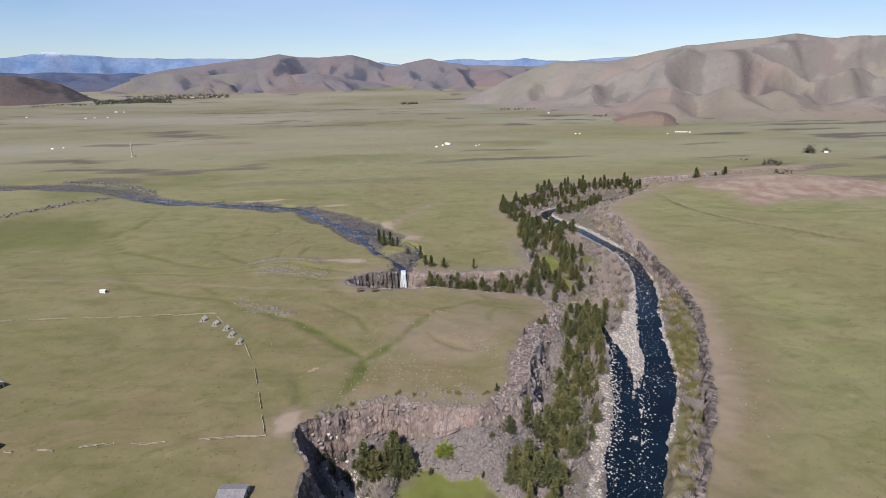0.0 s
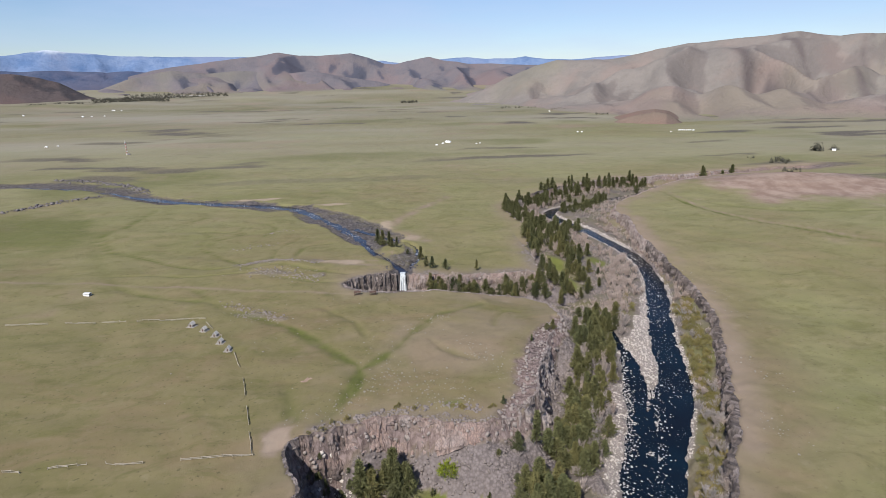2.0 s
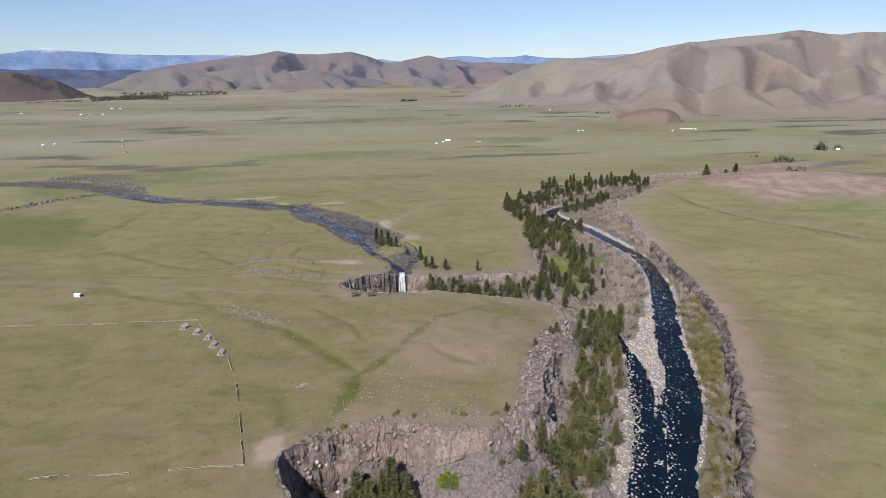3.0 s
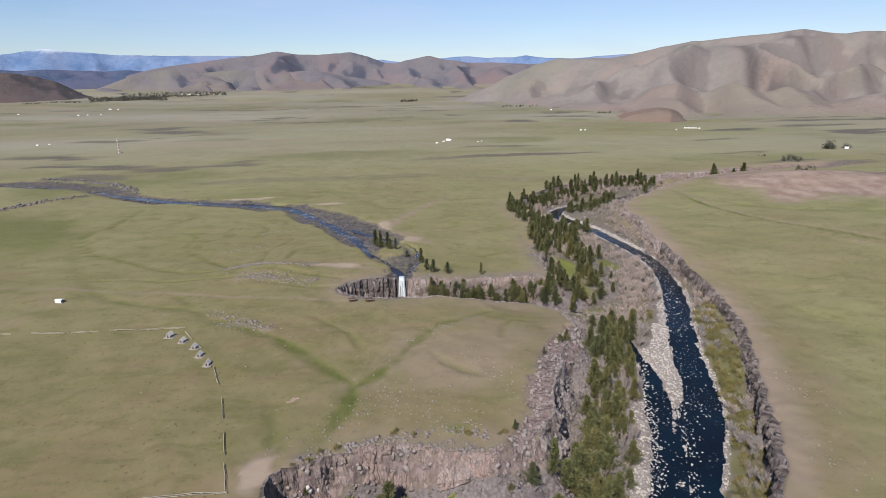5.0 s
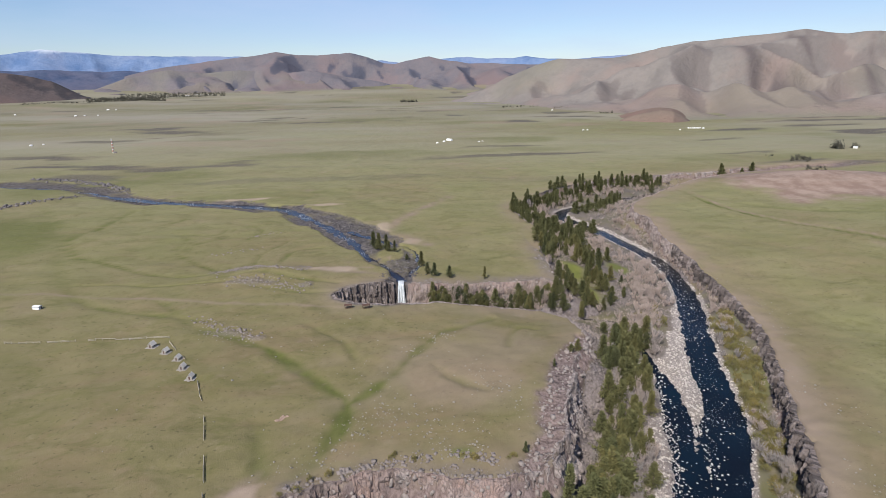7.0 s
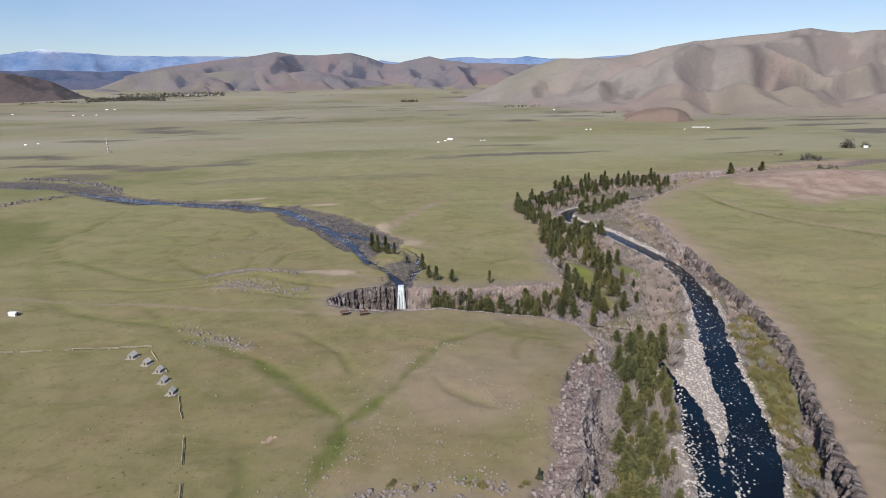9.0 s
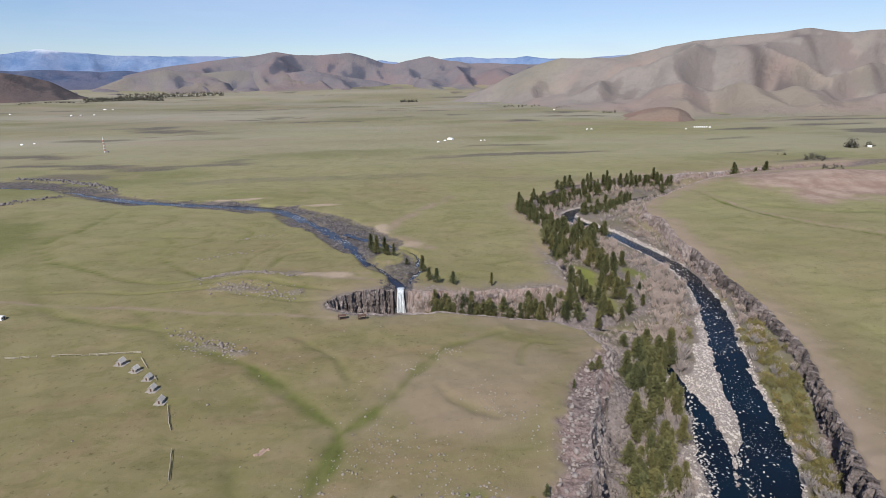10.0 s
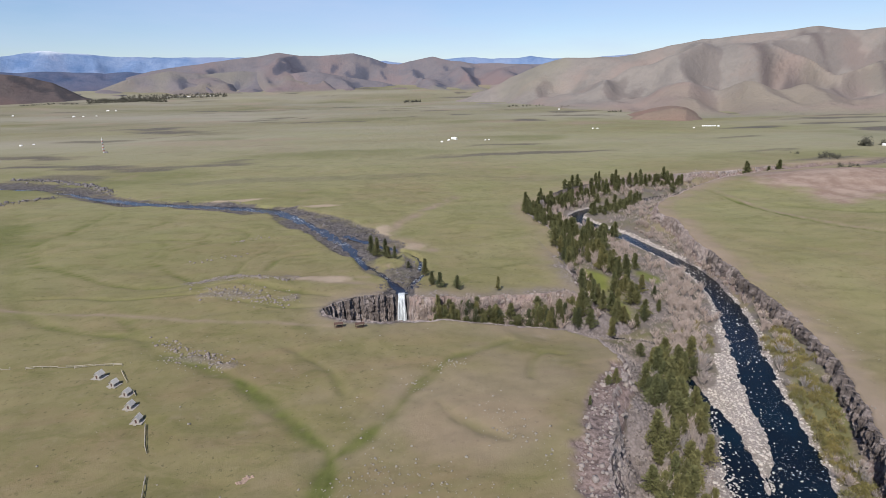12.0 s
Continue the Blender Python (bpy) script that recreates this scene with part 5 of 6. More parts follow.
def leaf_quads(points, normals, sizes):
    """Small irregular four-sided leaf clumps."""
    n = len(points)
    t = np.cross(normals, rng.normal(size=(n, 3)))
    t /= np.linalg.norm(t, axis=1, keepdims=True) + 1e-9
    b = np.cross(normals, t)
    c = np.array([(-1, -0.6), (0.7, -1), (1, 0.7), (-0.6, 1)])
    k = c[None] * rng.uniform(0.55, 1.2, (n, 4, 1))
    v = points[:, None] + (t[:, None] * k[..., :1] + b[:, None] * k[..., 1:]) * sizes[:, None, None]
    return v.reshape(-1, 3), np.arange(4 * n).reshape(n, 4)


def slivers(points, ways, lengths, widths):
    """Slender pointed sprays, each from a place along a way."""
    ways = ways / (np.linalg.norm(ways, axis=1, keepdims=True) + 1e-9)
    side = np.cross(ways, rng.normal(size=ways.shape))
    side /= np.linalg.norm(side, axis=1, keepdims=True) + 1e-9
    v = np.stack([points + side * widths[:, None], points - side * widths[:, None], points + ways * lengths[:, None]], 1)
    return v.reshape(-1, 3), np.arange(3 * len(points)).reshape(-1, 3)


soup = {}
far_conifers = []


def conifer(name, h, r, boughs, low, material, label, category, sway=0.0):
    tree = empty(name, Matrix(), label, category, "trees in the gorge")
    bm = bmesh.new()
    mid = Vector((sway * 0.4, 0, h * 0.5))
    tube(bm, (0, 0, -0.6), mid, 0.022 * h, 0.014 * h, 6)
    tube(bm, mid, (sway, 0, h * 0.97), 0.014 * h, 0.004 * h, 5)
    part("trunk", bm, M_TRUNK, tree)
    per = 17
    f = low + (1 - low) * ((np.arange(boughs) + rng.rand(boughs)) / boughs) ** 0.9
    reach = r * (1 - f) ** 0.72 * np.minimum(1.0, (f - low + 0.05) / 0.15) ** 0.5 * rng.uniform(0.3, 1.4, boughs) * (0.8 + 0.3 * rng.rand(12)[np.minimum((12 * f).astype(int), 11)]) * (0.85 + 0.3 * np.sin(7 * f + h)) + 0.2
    a = rng.uniform(0, 6.283, boughs)
    f, reach, a = (np.repeat(q, per) for q in (f, reach, a))
    n = len(f)
    u = rng.rand(n) ** 0.6
    pts = np.stack([sway * f + reach * u * np.cos(a), reach * u * np.sin(a), h * f + 0.10 * reach * u], -1) + rng.normal(0, 0.26, (n, 3))
    way = np.stack([np.cos(a), np.sin(a), np.full(n, 0.55)], -1) + rng.normal(0, 0.5, (n, 3))
    v, q = slivers(pts, way, rng.uniform(0.55, 1.15, n) * h / 12, rng.uniform(0.14, 0.27, n) * h / 12)
    crown = new("crown", from_arrays("crown", v, q, material))
    crown.parent = tree
    soup[tree] = np.vstack([v, [(-0.02 * h, 0, -0.6), (0.02 * h, 0, -0.6), (sway, 0, h)]])
    return tree


def bush(h, r, n, material, label, category, stems=5, leaf=0.3):
    """A shrub of leaf clumps over a few stems."""
    ob = empty("shrub", Matrix(), label, category, "shrubs in the gorge")
    bm = bmesh.new()
    for k in range(stems):
        a = 6.283 * k / stems
        tube(bm, (0.1 * math.cos(a), 0.1 * math.sin(a), -0.4), (r * 0.55 * math.cos(a), r * 0.55 * math.sin(a), h * 0.75), 0.06, 0.02, 4)
    part("trunk", bm, M_STEM, ob)
    p = rng.normal(size=(n, 3))
    p /= np.linalg.norm(p, axis=1, keepdims=True)
    p[:, 2] = np.abs(p[:, 2])
    lump = 1 + 0.3 * np.sin(p[:, 0] * 5 + h) * np.cos(p[:, 1] * 6) + rng.normal(0, 0.12, n)
    pts = p * (lump * rng.uniform(0.55, 1.0, n) ** 0.5)[:, None] * np.array([r, r, h])
    nor = p + rng.normal(0, 0.45, (n, 3))
    nor /= np.linalg.norm(nor, axis=1, keepdims=True)
    pts, nor = np.repeat(pts, 2, 0) + rng.normal(0, 0.12 * r, (2 * n, 3)), np.repeat(nor, 2, 0) + rng.normal(0, 0.3, (2 * n, 3)) + np.array([0, 0, 0.5])
    pts[:, 2] = np.maximum(pts[:, 2], 0.05)
    v, q = slivers(pts, nor, leaf * rng.uniform(1.2, 2.6, 2 * n), leaf * rng.uniform(0.4, 0.8, 2 * n))
    crown = new("crown", from_arrays("crown", v, q, material))
    crown.parent = ob
    return ob


def twig_slivers(h, r, stems, per, lean=1.0):
    """Thin tapering twigs that rise and spread from a few stems."""
    tips = []
    for k in range(stems):
        a, e = rng.uniform(0, 6.283), rng.uniform(0.15, 1.0)
        top = np.array([r * e * math.cos(a) * lean, r * e * math.sin(a) * lean, h * rng.uniform(0.7, 1.0) * (1 - 0.25 * e)])
        tips.append(top)
    tips = np.array(tips)
    base = np.repeat(tips, per, 0)
    f = rng.uniform(0.25, 0.95, len(base))
    start = base * f[:, None] * np.array([1, 1, 1])
    way = base / (np.linalg.norm(base, axis=1, keepdims=True) + 1e-9) + rng.normal(0, 0.65, base.shape)
    way[:, 2] = np.abs(way[:, 2])
    way /= np.linalg.norm(way, axis=1, keepdims=True)
    ln = rng.uniform(0.3, 0.8, len(base)) * h / 4.5
    side = np.cross(way, rng.normal(size=way.shape))
    side /= np.linalg.norm(side, axis=1, keepdims=True)
    w = rng.uniform(0.035, 0.075, len(base))
    v = np.stack([start + side * w[:, None], start - side * w[:, None], start + way * ln[:, None]], 1)
    return tips, v.reshape(-1, 3), np.arange(3 * len(base)).reshape(-1, 3)


sliver = {}
far_willows = []


def bare_willow(h, r, stems, per, label):
    ob = empty("bare_willow", Matrix(), label, "shrub", "bare shrubs in the gorge")
    tips, v, f = twig_slivers(h, r, stems, per)
    bm = bmesh.new()
    base = np.repeat(tips * 0.0, 2, 0) + np.tile([(0.05, 0.0, -0.4), (-0.05, 0.0, -0.4)], (len(tips), 1))
    stem = np.concatenate([base.reshape(-1, 2, 3), tips[:, None]], 1).reshape(-1, 3)
    sliver[ob] = np.vstack([v, stem])
    for t in tips[:8]:
        tube(bm, (t[0] * 0.06, t[1] * 0.06, -0.4), tuple(t), 0.05, 0.015, 4)
    part("trunk", bm, M_STEM, ob)
    crown = new("crown", from_arrays("crown", v, f, M_TWIG))
    crown.parent = ob
    return ob


GREEN = "green larch with a slender ragged crown"
PINE = "dark green pine with a dense crown"
protos_larch = [conifer("larch_tree", h, r, b, lo, M_CONIFER, GREEN, "tree", sw) for h, r, b, lo, sw in ((13, 4.2, 140, 0.08, 0.3), (12, 4.5, 135, 0.06, -0.4), (14, 4.0, 135, 0.12, 0.2), (10, 4.2, 120, 0.05, 0.0), (15, 4.3, 145, 0.18, 0.5))]
protos_pine = [conifer("pine_tree", h, r, b, lo, M_PINE, PINE, "tree", sw) for h, r, b, lo, sw in ((11, 4.4, 140, 0.05, 0.0), (13, 4.1, 140, 0.1, 0.4), (9, 4.3, 125, 0.04, -0.3))]
protos_bare = [bare_willow(h, r, s, p, "leafless grey-pink willow shrub on the gorge floor") for h, r, s, p in ((4.4, 2.5, 22, 34), (5.4, 2.4, 20, 38), (3.4, 2.4, 22, 30), (6.6, 2.4, 18, 44))]
protos_tall = [bare_willow(h, r, s, p, "tall leafless pale tree among the conifers") for h, r, s, p in ((9.5, 2.2, 9, 60), (8.2, 1.9, 8, 56))]
protos_olive = [bush(h, r, n, M_OLIVE, "olive-yellow spring shrub on the river bank", "shrub", 5, 0.24) for h, r, n in ((2.4, 1.9, 190), (3.0, 1.7, 200), (1.9, 2.2, 180))]
used = set()


def plant(protos, x, y, scale, sink=0.15, label=""):
    proto = protos[rng.randint(len(protos))]
    far = proto in sliver and y > 325
    m = Matrix.Translation((x, y, ground_z(x, y) - sink)) @ Matrix.Rotation(rng.uniform(0, 6.283), 4, "Z") @ Matrix.Diagonal((scale * rng.uniform(0.9, 1.12), scale * rng.uniform(0.9, 1.12), scale * rng.uniform(0.88, 1.15), 1))
    if proto in soup and y > 470:
        a = np.array(m)
        far_conifers.append(soup[proto] @ a[:3, :3].T + a[:3, 3])
        return None
    if far:
        a = np.array(m)
        far_willows.append(sliver[proto] @ a[:3, :3].T + a[:3, 3])
        return None
    if proto not in used:
        used.add(proto)
        proto.matrix_basis = m
        ob = proto
    else:
        ob = copy_thing(proto, m)
    if label:
        tagged(ob, label)
    return ob


def wet_place(x, y):
    return ground_z(x, y) < (float(river_level(y)) if y < 340 or x > 140 else -19.5) + 0.15


def grove(protos, line, spread, n, lo, hi, on_wall=False, label=""):
    """Plants along a line of plan places."""
    line = smooth_line(line, 6)
    made = 0
    tries = 0
    while made < n and tries < n * 12:
        tries += 1
        k = rng.randint(len(line) - 1)
        t = rng.rand()
        row = line[k] * (1 - t) + line[k + 1] * t
        x, y = row[0] + rng.normal(0, spread), row[1] + rng.normal(0, spread)
        if 130 < y < 700 and wet_place(x, y) and sample(GD, x, y) > 0:
            continue
        if sample(ZONE["gravel"], x, y) > 0.35 and protos is not protos_olive:
            continue
        if protos is protos_olive and x > 70 and sample(GD, x, y) < 3:
            continue
        if protos in (protos_bare, protos_tall) and sample(GD, x, y) < 1.5:
            continue
        if not on_wall and (sample(ZONE["rock"], x, y) > 0.4 or sample(GD, x, y) < 6):
            continue
        if protos not in (protos_bare, protos_tall, protos_olive) and (sample(GD, x, y) < -1.5 or sample(GD, x, y) < 1.0 and rng.rand() < 0.5):
            continue
        if sample(ZONE["lush"], x, y) > (0.5 if protos is protos_olive else 0.3) and sample(GD, x, y) > 0:
            continue
        plant(protos, x, y, rng.uniform(lo, hi), label=label)
        made += 1


LP = protos_larch + protos_pine[:1]
grove(LP, [(118, 324), (113, 306), (106, 286), (97, 264), (88, 245), (79, 228), (69, 208), (58, 192), (47, 176), (38, 164)], 5.6, 160, 0.7, 1.2)
grove(protos_pine + protos_larch[:2], [(18, 361), (34, 360), (58, 359), (76, 359), (94, 357)], 2.6, 84, 0.65, 1.1, True)
grove(protos_tall, [(8, 364), (30, 362), (58, 361), (80, 361), (94, 359)], 2.6, 46, 0.6, 1.0, True)
grove(LP, [(108, 358), (106, 385), (111, 420), (118, 455), (124, 490), (124, 520), (126, 550)], 8.5, 105, 0.65, 1.15, True)
grove(protos_bare, [(112, 362), (112, 385), (118, 420), (125, 455), (130, 490), (132, 520), (132, 550)], 9.0, 95, 0.9, 1.5, True)
grove(LP, [(118, 350), (128, 370), (130, 395), (134, 425), (134, 465), (146, 500), (168, 525)], 6.0, 70, 0.6, 1.05)
grove(protos_pine + protos_larch[:3], [(110, 540), (113, 568), (121, 590), (138, 606)], 6.0, 46, 0.65, 1.05, True)
grove(protos_pine + protos_larch[:3], [(150, 622), (175, 648), (205, 672), (245, 700), (285, 715), (330, 722)], 7.0, 95, 0.7, 1.15, True)
grove(protos_bare, [(126, 570), (140, 602), (165, 636), (200, 660), (245, 688), (290, 705), (340, 715)], 6.0, 105, 0.9, 1.5, True)
grove(LP, [(190, 590), (215, 612), (240, 640), (280, 668), (320, 690)], 8.0, 26, 0.7, 1.1)
grove(LP, [(345, 736), (400, 738), (450, 742), (490, 752)], 3.0, 9, 0.8, 1.2, True)
grove(protos_pine + protos_larch[:2], [(-22, 186), (-14, 187), (-6, 189), (2, 190)], 2.2, 14, 0.75, 1.25)
for x, y, s in ((-18, 457, 1.1), (-16, 453, 0.9), (-14, 450, 1.15), (-9, 446, 1.1), (-7, 442, 0.8), (-3, 439, 0.7), (5, 425, 0.55), (14, 405, 0.95), (17, 392, 0.8), (21, 385, 0.8), (30, 381, 0.85), (52, 379, 0.6), (78, 279, 0.5), (74, 276, 0.42), (36, 207, 0.4), (62, 262, 0.3)):
    plant(protos_pine[:2] if x < 40 else protos_larch, x, y, s, label="dark green pine on the grassy rim")
# Dark conifers added to deepen the shade of the ravine corner.
grove(protos_pine, [(-41, 189), (-36, 192), (-29, 191), (-24, 188)], 1.6, 14, 0.28, 0.5, True, "low dark conifer on a shaded ravine slope")
for x, y, s in ((-30, 188, 0.45), (-26, 183, 0.5), (-33, 182, 0.35), (-18, 180, 0.4), (-12, 183, 0.5), (4, 184, 0.4), (-38, 190, 0.4), (-20, 192, 0.4), (30, 186, 0.35), (36, 178, 0.45), (25, 177, 0.35)):
    plant(protos_pine, x, y, s, label="low dark green conifer in the ravine")
big_bush = bush(4.0, 4.0, 620, M_SPRING, "bright green round spring bush on the meadow", "bush", 7, 0.36)
big_bush.matrix_basis = Matrix.Translation((10.5, 187.5, ground_z(10.5, 187.5) - 0.2))

grove(protos_bare, [(130, 312), (132, 330), (142, 347), (152, 367), (162, 390), (172, 412), (178, 440)], 6.0, 150, 0.9, 1.5)
grove(protos_bare, [(196, 395), (199, 425), (202, 455), (208, 490), (209, 515), (206, 542), (222, 575), (244, 605)], 3.5, 58, 0.7, 1.2, True)
grove(protos_bare, [(158, 440), (160, 480), (166, 510), (170, 540)], 7.0, 60, 0.8, 1.4)
grove(protos_bare, [(200, 560), (215, 585), (240, 620), (280, 655), (330, 690)], 8.0, 14, 0.8, 1.3)
grove(protos_bare, [(104, 292), (95, 255), (84, 225), (70, 200), (52, 175), (36, 160)], 6.0, 36, 0.7, 1.2)
grove(protos_tall, [(104, 290), (98, 262), (90, 240), (80, 220), (68, 196)], 5.5, 105, 0.75, 1.2)
grove(protos_bare, [(-30, 180), (-18, 168), (-8, 160), (8, 152), (26, 156)], 3.5, 20, 0.7, 1.1)
grove(protos_bare, [(-18, 178), (-11, 174), (-5, 170), (0, 165)], 2.2, 16, 0.9, 1.5)
grove(protos_bare, [(148, 545), (150, 575), (158, 600), (176, 640), (200, 655)], 6.0, 40, 0.9, 1.5)
grove(protos_bare, [(8, 368), (40, 365), (70, 365), (92, 363)], 3.2, 95, 0.8, 1.6, True)
grove(protos_olive, [(106, 158), (120, 180), (132, 205), (145, 232), (154, 255), (168, 288), (180, 318), (188, 345)], 3.8, 190, 0.5, 1.25, True)
grove(protos_bare, [(96, 148), (110, 168), (128, 200), (140, 225), (160, 270), (180, 325), (190, 352), (198, 380)], 4.0, 105, 0.6, 1.15, True)
grove(protos_olive, [(118, 325), (134, 335), (150, 350)], 4.0, 12, 0.7, 1.2)
grove(protos_olive, [(40, 206), (30, 203), (-5, 207), (-30, 200), (-44, 190)], 1.6, 14, 0.4, 0.7, True)
for group in (protos_larch, protos_pine, protos_bare, protos_tall, protos_olive):
    for proto in group:
        if proto not in used:
            plant([proto], 100 + rng.uniform(-6, 6), 290 + rng.uniform(-6, 6), 0.8)

conifer_verts = np.vstack(far_conifers)
tagged(new("conifer_wood", from_arrays("conifer_wood", conifer_verts, np.arange(len(conifer_verts)).reshape(-1, 3), M_CONIFER)), "dark green conifers round the upper river bend", "trees", kind="stuff")
willow_verts = np.vstack(far_willows)
tagged(new("willow_scrub", from_arrays("willow_scrub", willow_verts, np.arange(len(willow_verts)).reshape(-1, 3), M_TWIG)), "leafless grey willow scrub beside the upper river", "scrub", kind="stuff")


def thicket():
    """Low leafless brush that fills the gorge floor."""
    vs, fs, off = [], [], 0
    for line, spread, n in (([(200, 560), (215, 585), (240, 620), (280, 655), (330, 690)], 9, 170), ([(135, 590), (160, 625), (195, 655), (240, 690), (300, 708), (360, 722)], 6, 170), ([(122, 335), (140, 360), (158, 395), (164, 425), (158, 460), (154, 500)], 8, 420), ([(197, 395), (201, 440), (207, 490), (209, 520), (222, 575)], 4, 220), ([(112, 370), (116, 420), (126, 470), (130, 540)], 10, 300),
                            ([(215, 590), (260, 640), (320, 690), (400, 715)], 8, 90), ([(110, 312), (92, 260), (70, 210), (45, 170)], 9, 280), ([(10, 366), (50, 366), (90, 364)], 3.0, 190), ([(88, 308), (98, 322), (108, 334), (118, 340)], 6, 190),
                            ([(134, 205), (150, 245), (176, 305), (192, 350)], 3.5, 90)):
        line = smooth_line(line, 6)
        for k in range(n):
            row = line[rng.randint(len(line))]
            x, y = row[0] + rng.normal(0, spread), row[1] + rng.normal(0, spread)
            if (wet_place(x, y) and sample(GD, x, y) > 0) or sample(GD, x, y) < 0.5 or sample(ZONE["lush"], x, y) > 0.5:
                continue
            _, v, f = twig_slivers(*((rng.uniform(3, 5.5), rng.uniform(2, 3), 10, 13) if y > 480 else (rng.uniform(1.5, 3.4), rng.uniform(1.2, 2.3), 8, 11)))
            vs.append(v + np.array([x, y, ground_z(x, y) - 0.1]))
            fs.append(f + off)
            off += len(v)
    tagged(new("thicket", from_arrays("thicket", np.vstack(vs), np.vstack(fs), M_TWIG)), "low leafless grey brush on the gorge floor", "brush", kind="stuff")


thicket()


def far_woods():
    """Dark clumps of trees far out on the plain."""
    pts, nor, siz = [], [], []
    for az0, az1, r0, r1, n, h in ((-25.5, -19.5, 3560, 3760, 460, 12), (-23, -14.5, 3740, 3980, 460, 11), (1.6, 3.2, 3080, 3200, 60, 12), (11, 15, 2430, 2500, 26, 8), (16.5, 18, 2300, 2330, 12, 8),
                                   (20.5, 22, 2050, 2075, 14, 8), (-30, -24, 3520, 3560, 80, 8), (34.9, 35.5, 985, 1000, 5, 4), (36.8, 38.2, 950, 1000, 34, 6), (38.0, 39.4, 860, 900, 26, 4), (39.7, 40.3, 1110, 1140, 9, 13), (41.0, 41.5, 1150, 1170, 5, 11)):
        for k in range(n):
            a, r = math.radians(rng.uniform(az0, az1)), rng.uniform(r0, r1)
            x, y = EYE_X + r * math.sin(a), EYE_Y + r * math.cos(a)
            z = ground_z(x, y)
            hh = h * rng.uniform(0.5, 1.2)
            near_by = r < 1500
            for j in range(70 if near_by else 26):
                f = rng.rand()
                pts.append((x + rng.normal(0, hh * 0.2), y + rng.normal(0, hh * 0.2), z + hh * f))
                d = rng.normal(size=3)
                nor.append(d / np.linalg.norm(d))
                siz.append(hh * (0.085 if near_by else 0.15) * (1.25 - f))
    v, q = leaf_quads(np.array(pts), np.array(nor), np.array(siz))
    tagged(new("far_woods", from_arrays("far_woods", v, q, M_FARTREE)), "dark groves far out on the valley floor", "trees", kind="stuff")


far_woods()

# ---- cabins, fences, huts ----


def cabin():
    ob = empty("cabin", Matrix(), "pale wooden cabin with steep roof on a plank deck", "cabin", "cabins along the fence")
    deck = part("deck", fresh_box(0, 0, 0.0, 5.3, 4.7, 0.3, soft=0.03), M_LOG, ob)
    plank = fresh_box(0, 0, 0, 0.42, 4.9, 0.06)
    me = bpy.data.meshes.new("plank")
    plank.to_mesh(me)
    plank.free()
    me.materials.append(M_PLANK)
    for k in range(12):
        shared("plank", me, deck, Matrix.Translation((-2.48 + k * 0.451, rng.uniform(-0.05, 0.05), 0.303)))
    bm = bmesh.new()
    w, l, h, ridge = 1.35, 1.6, 1.5, 3.0
    pts = [(-w, 0), (w, 0), (w, h), (0, ridge), (-w, h)]
    a = [bm.verts.new((x, -l, z + 0.37)) for x, z in pts]
    b = [bm.verts.new((x, l, z + 0.37)) for x, z in pts]
    bm.faces.new(a)
    bm.faces.new(b[::-1])
    for k in range(5):
        bm.faces.new((a[k], b[k], b[(k + 1) % 5], a[(k + 1) % 5]))
    bmesh.ops.recalc_face_normals(bm, faces=bm.faces)
    body = part("body", bm, M_PLANK, ob)
    for s in (-1, 1):
        bm = fresh_box(0, 0, 0, 2.35, 3.8, 0.09, soft=0.02)
        slope = math.atan2(ridge - h, w)
        m = Matrix.Translation((s * 0.83, 0, 0.37 + (ridge + h) / 2 - 0.06)) @ Matrix.Rotation(s * slope, 4, "Y")
        bmesh.ops.transform(bm, matrix=m, verts=bm.verts)
        part("roof", bm, M_SHINGLE, ob, "pale weathered roof slope")
    part("ridge_cap", fresh_box(0, 0, 0.37 + ridge + 0.06, 0.3, 3.85, 0.08, soft=0.02), M_SHINGLE, ob)
    part("door", fresh_box(0, -l - 0.03, 0.38, 0.8, 0.07, 1.6), M_BROWNWOOD, body, "brown plank door")
    part("window", fresh_box(w + 0.02, 0, 1.0, 0.06, 0.7, 0.6), M_DARK, body)
    for s in (-1, 1):
        part("step", fresh_box(0, -2.6 - 0.2 * s, 0.0, 1.2, 0.32, 0.14 + 0.06 * s), M_PLANK, ob)
    return ob


first = cabin()
for k, (x, y, turn) in enumerate(((-119.8, 304.5, -18), (-111, 297, -22), (-102.6, 288.2, -14), (-97.3, 278.5, -12), (-91.2, 269.6, -8))):
    m = pose(x, y, ground_z(x, y) - 0.05, 0, 0, turn) @ Matrix.Scale(0.88, 4)
    if k == 0:
        first.matrix_basis = m
    else:
        copy_thing(first, m)


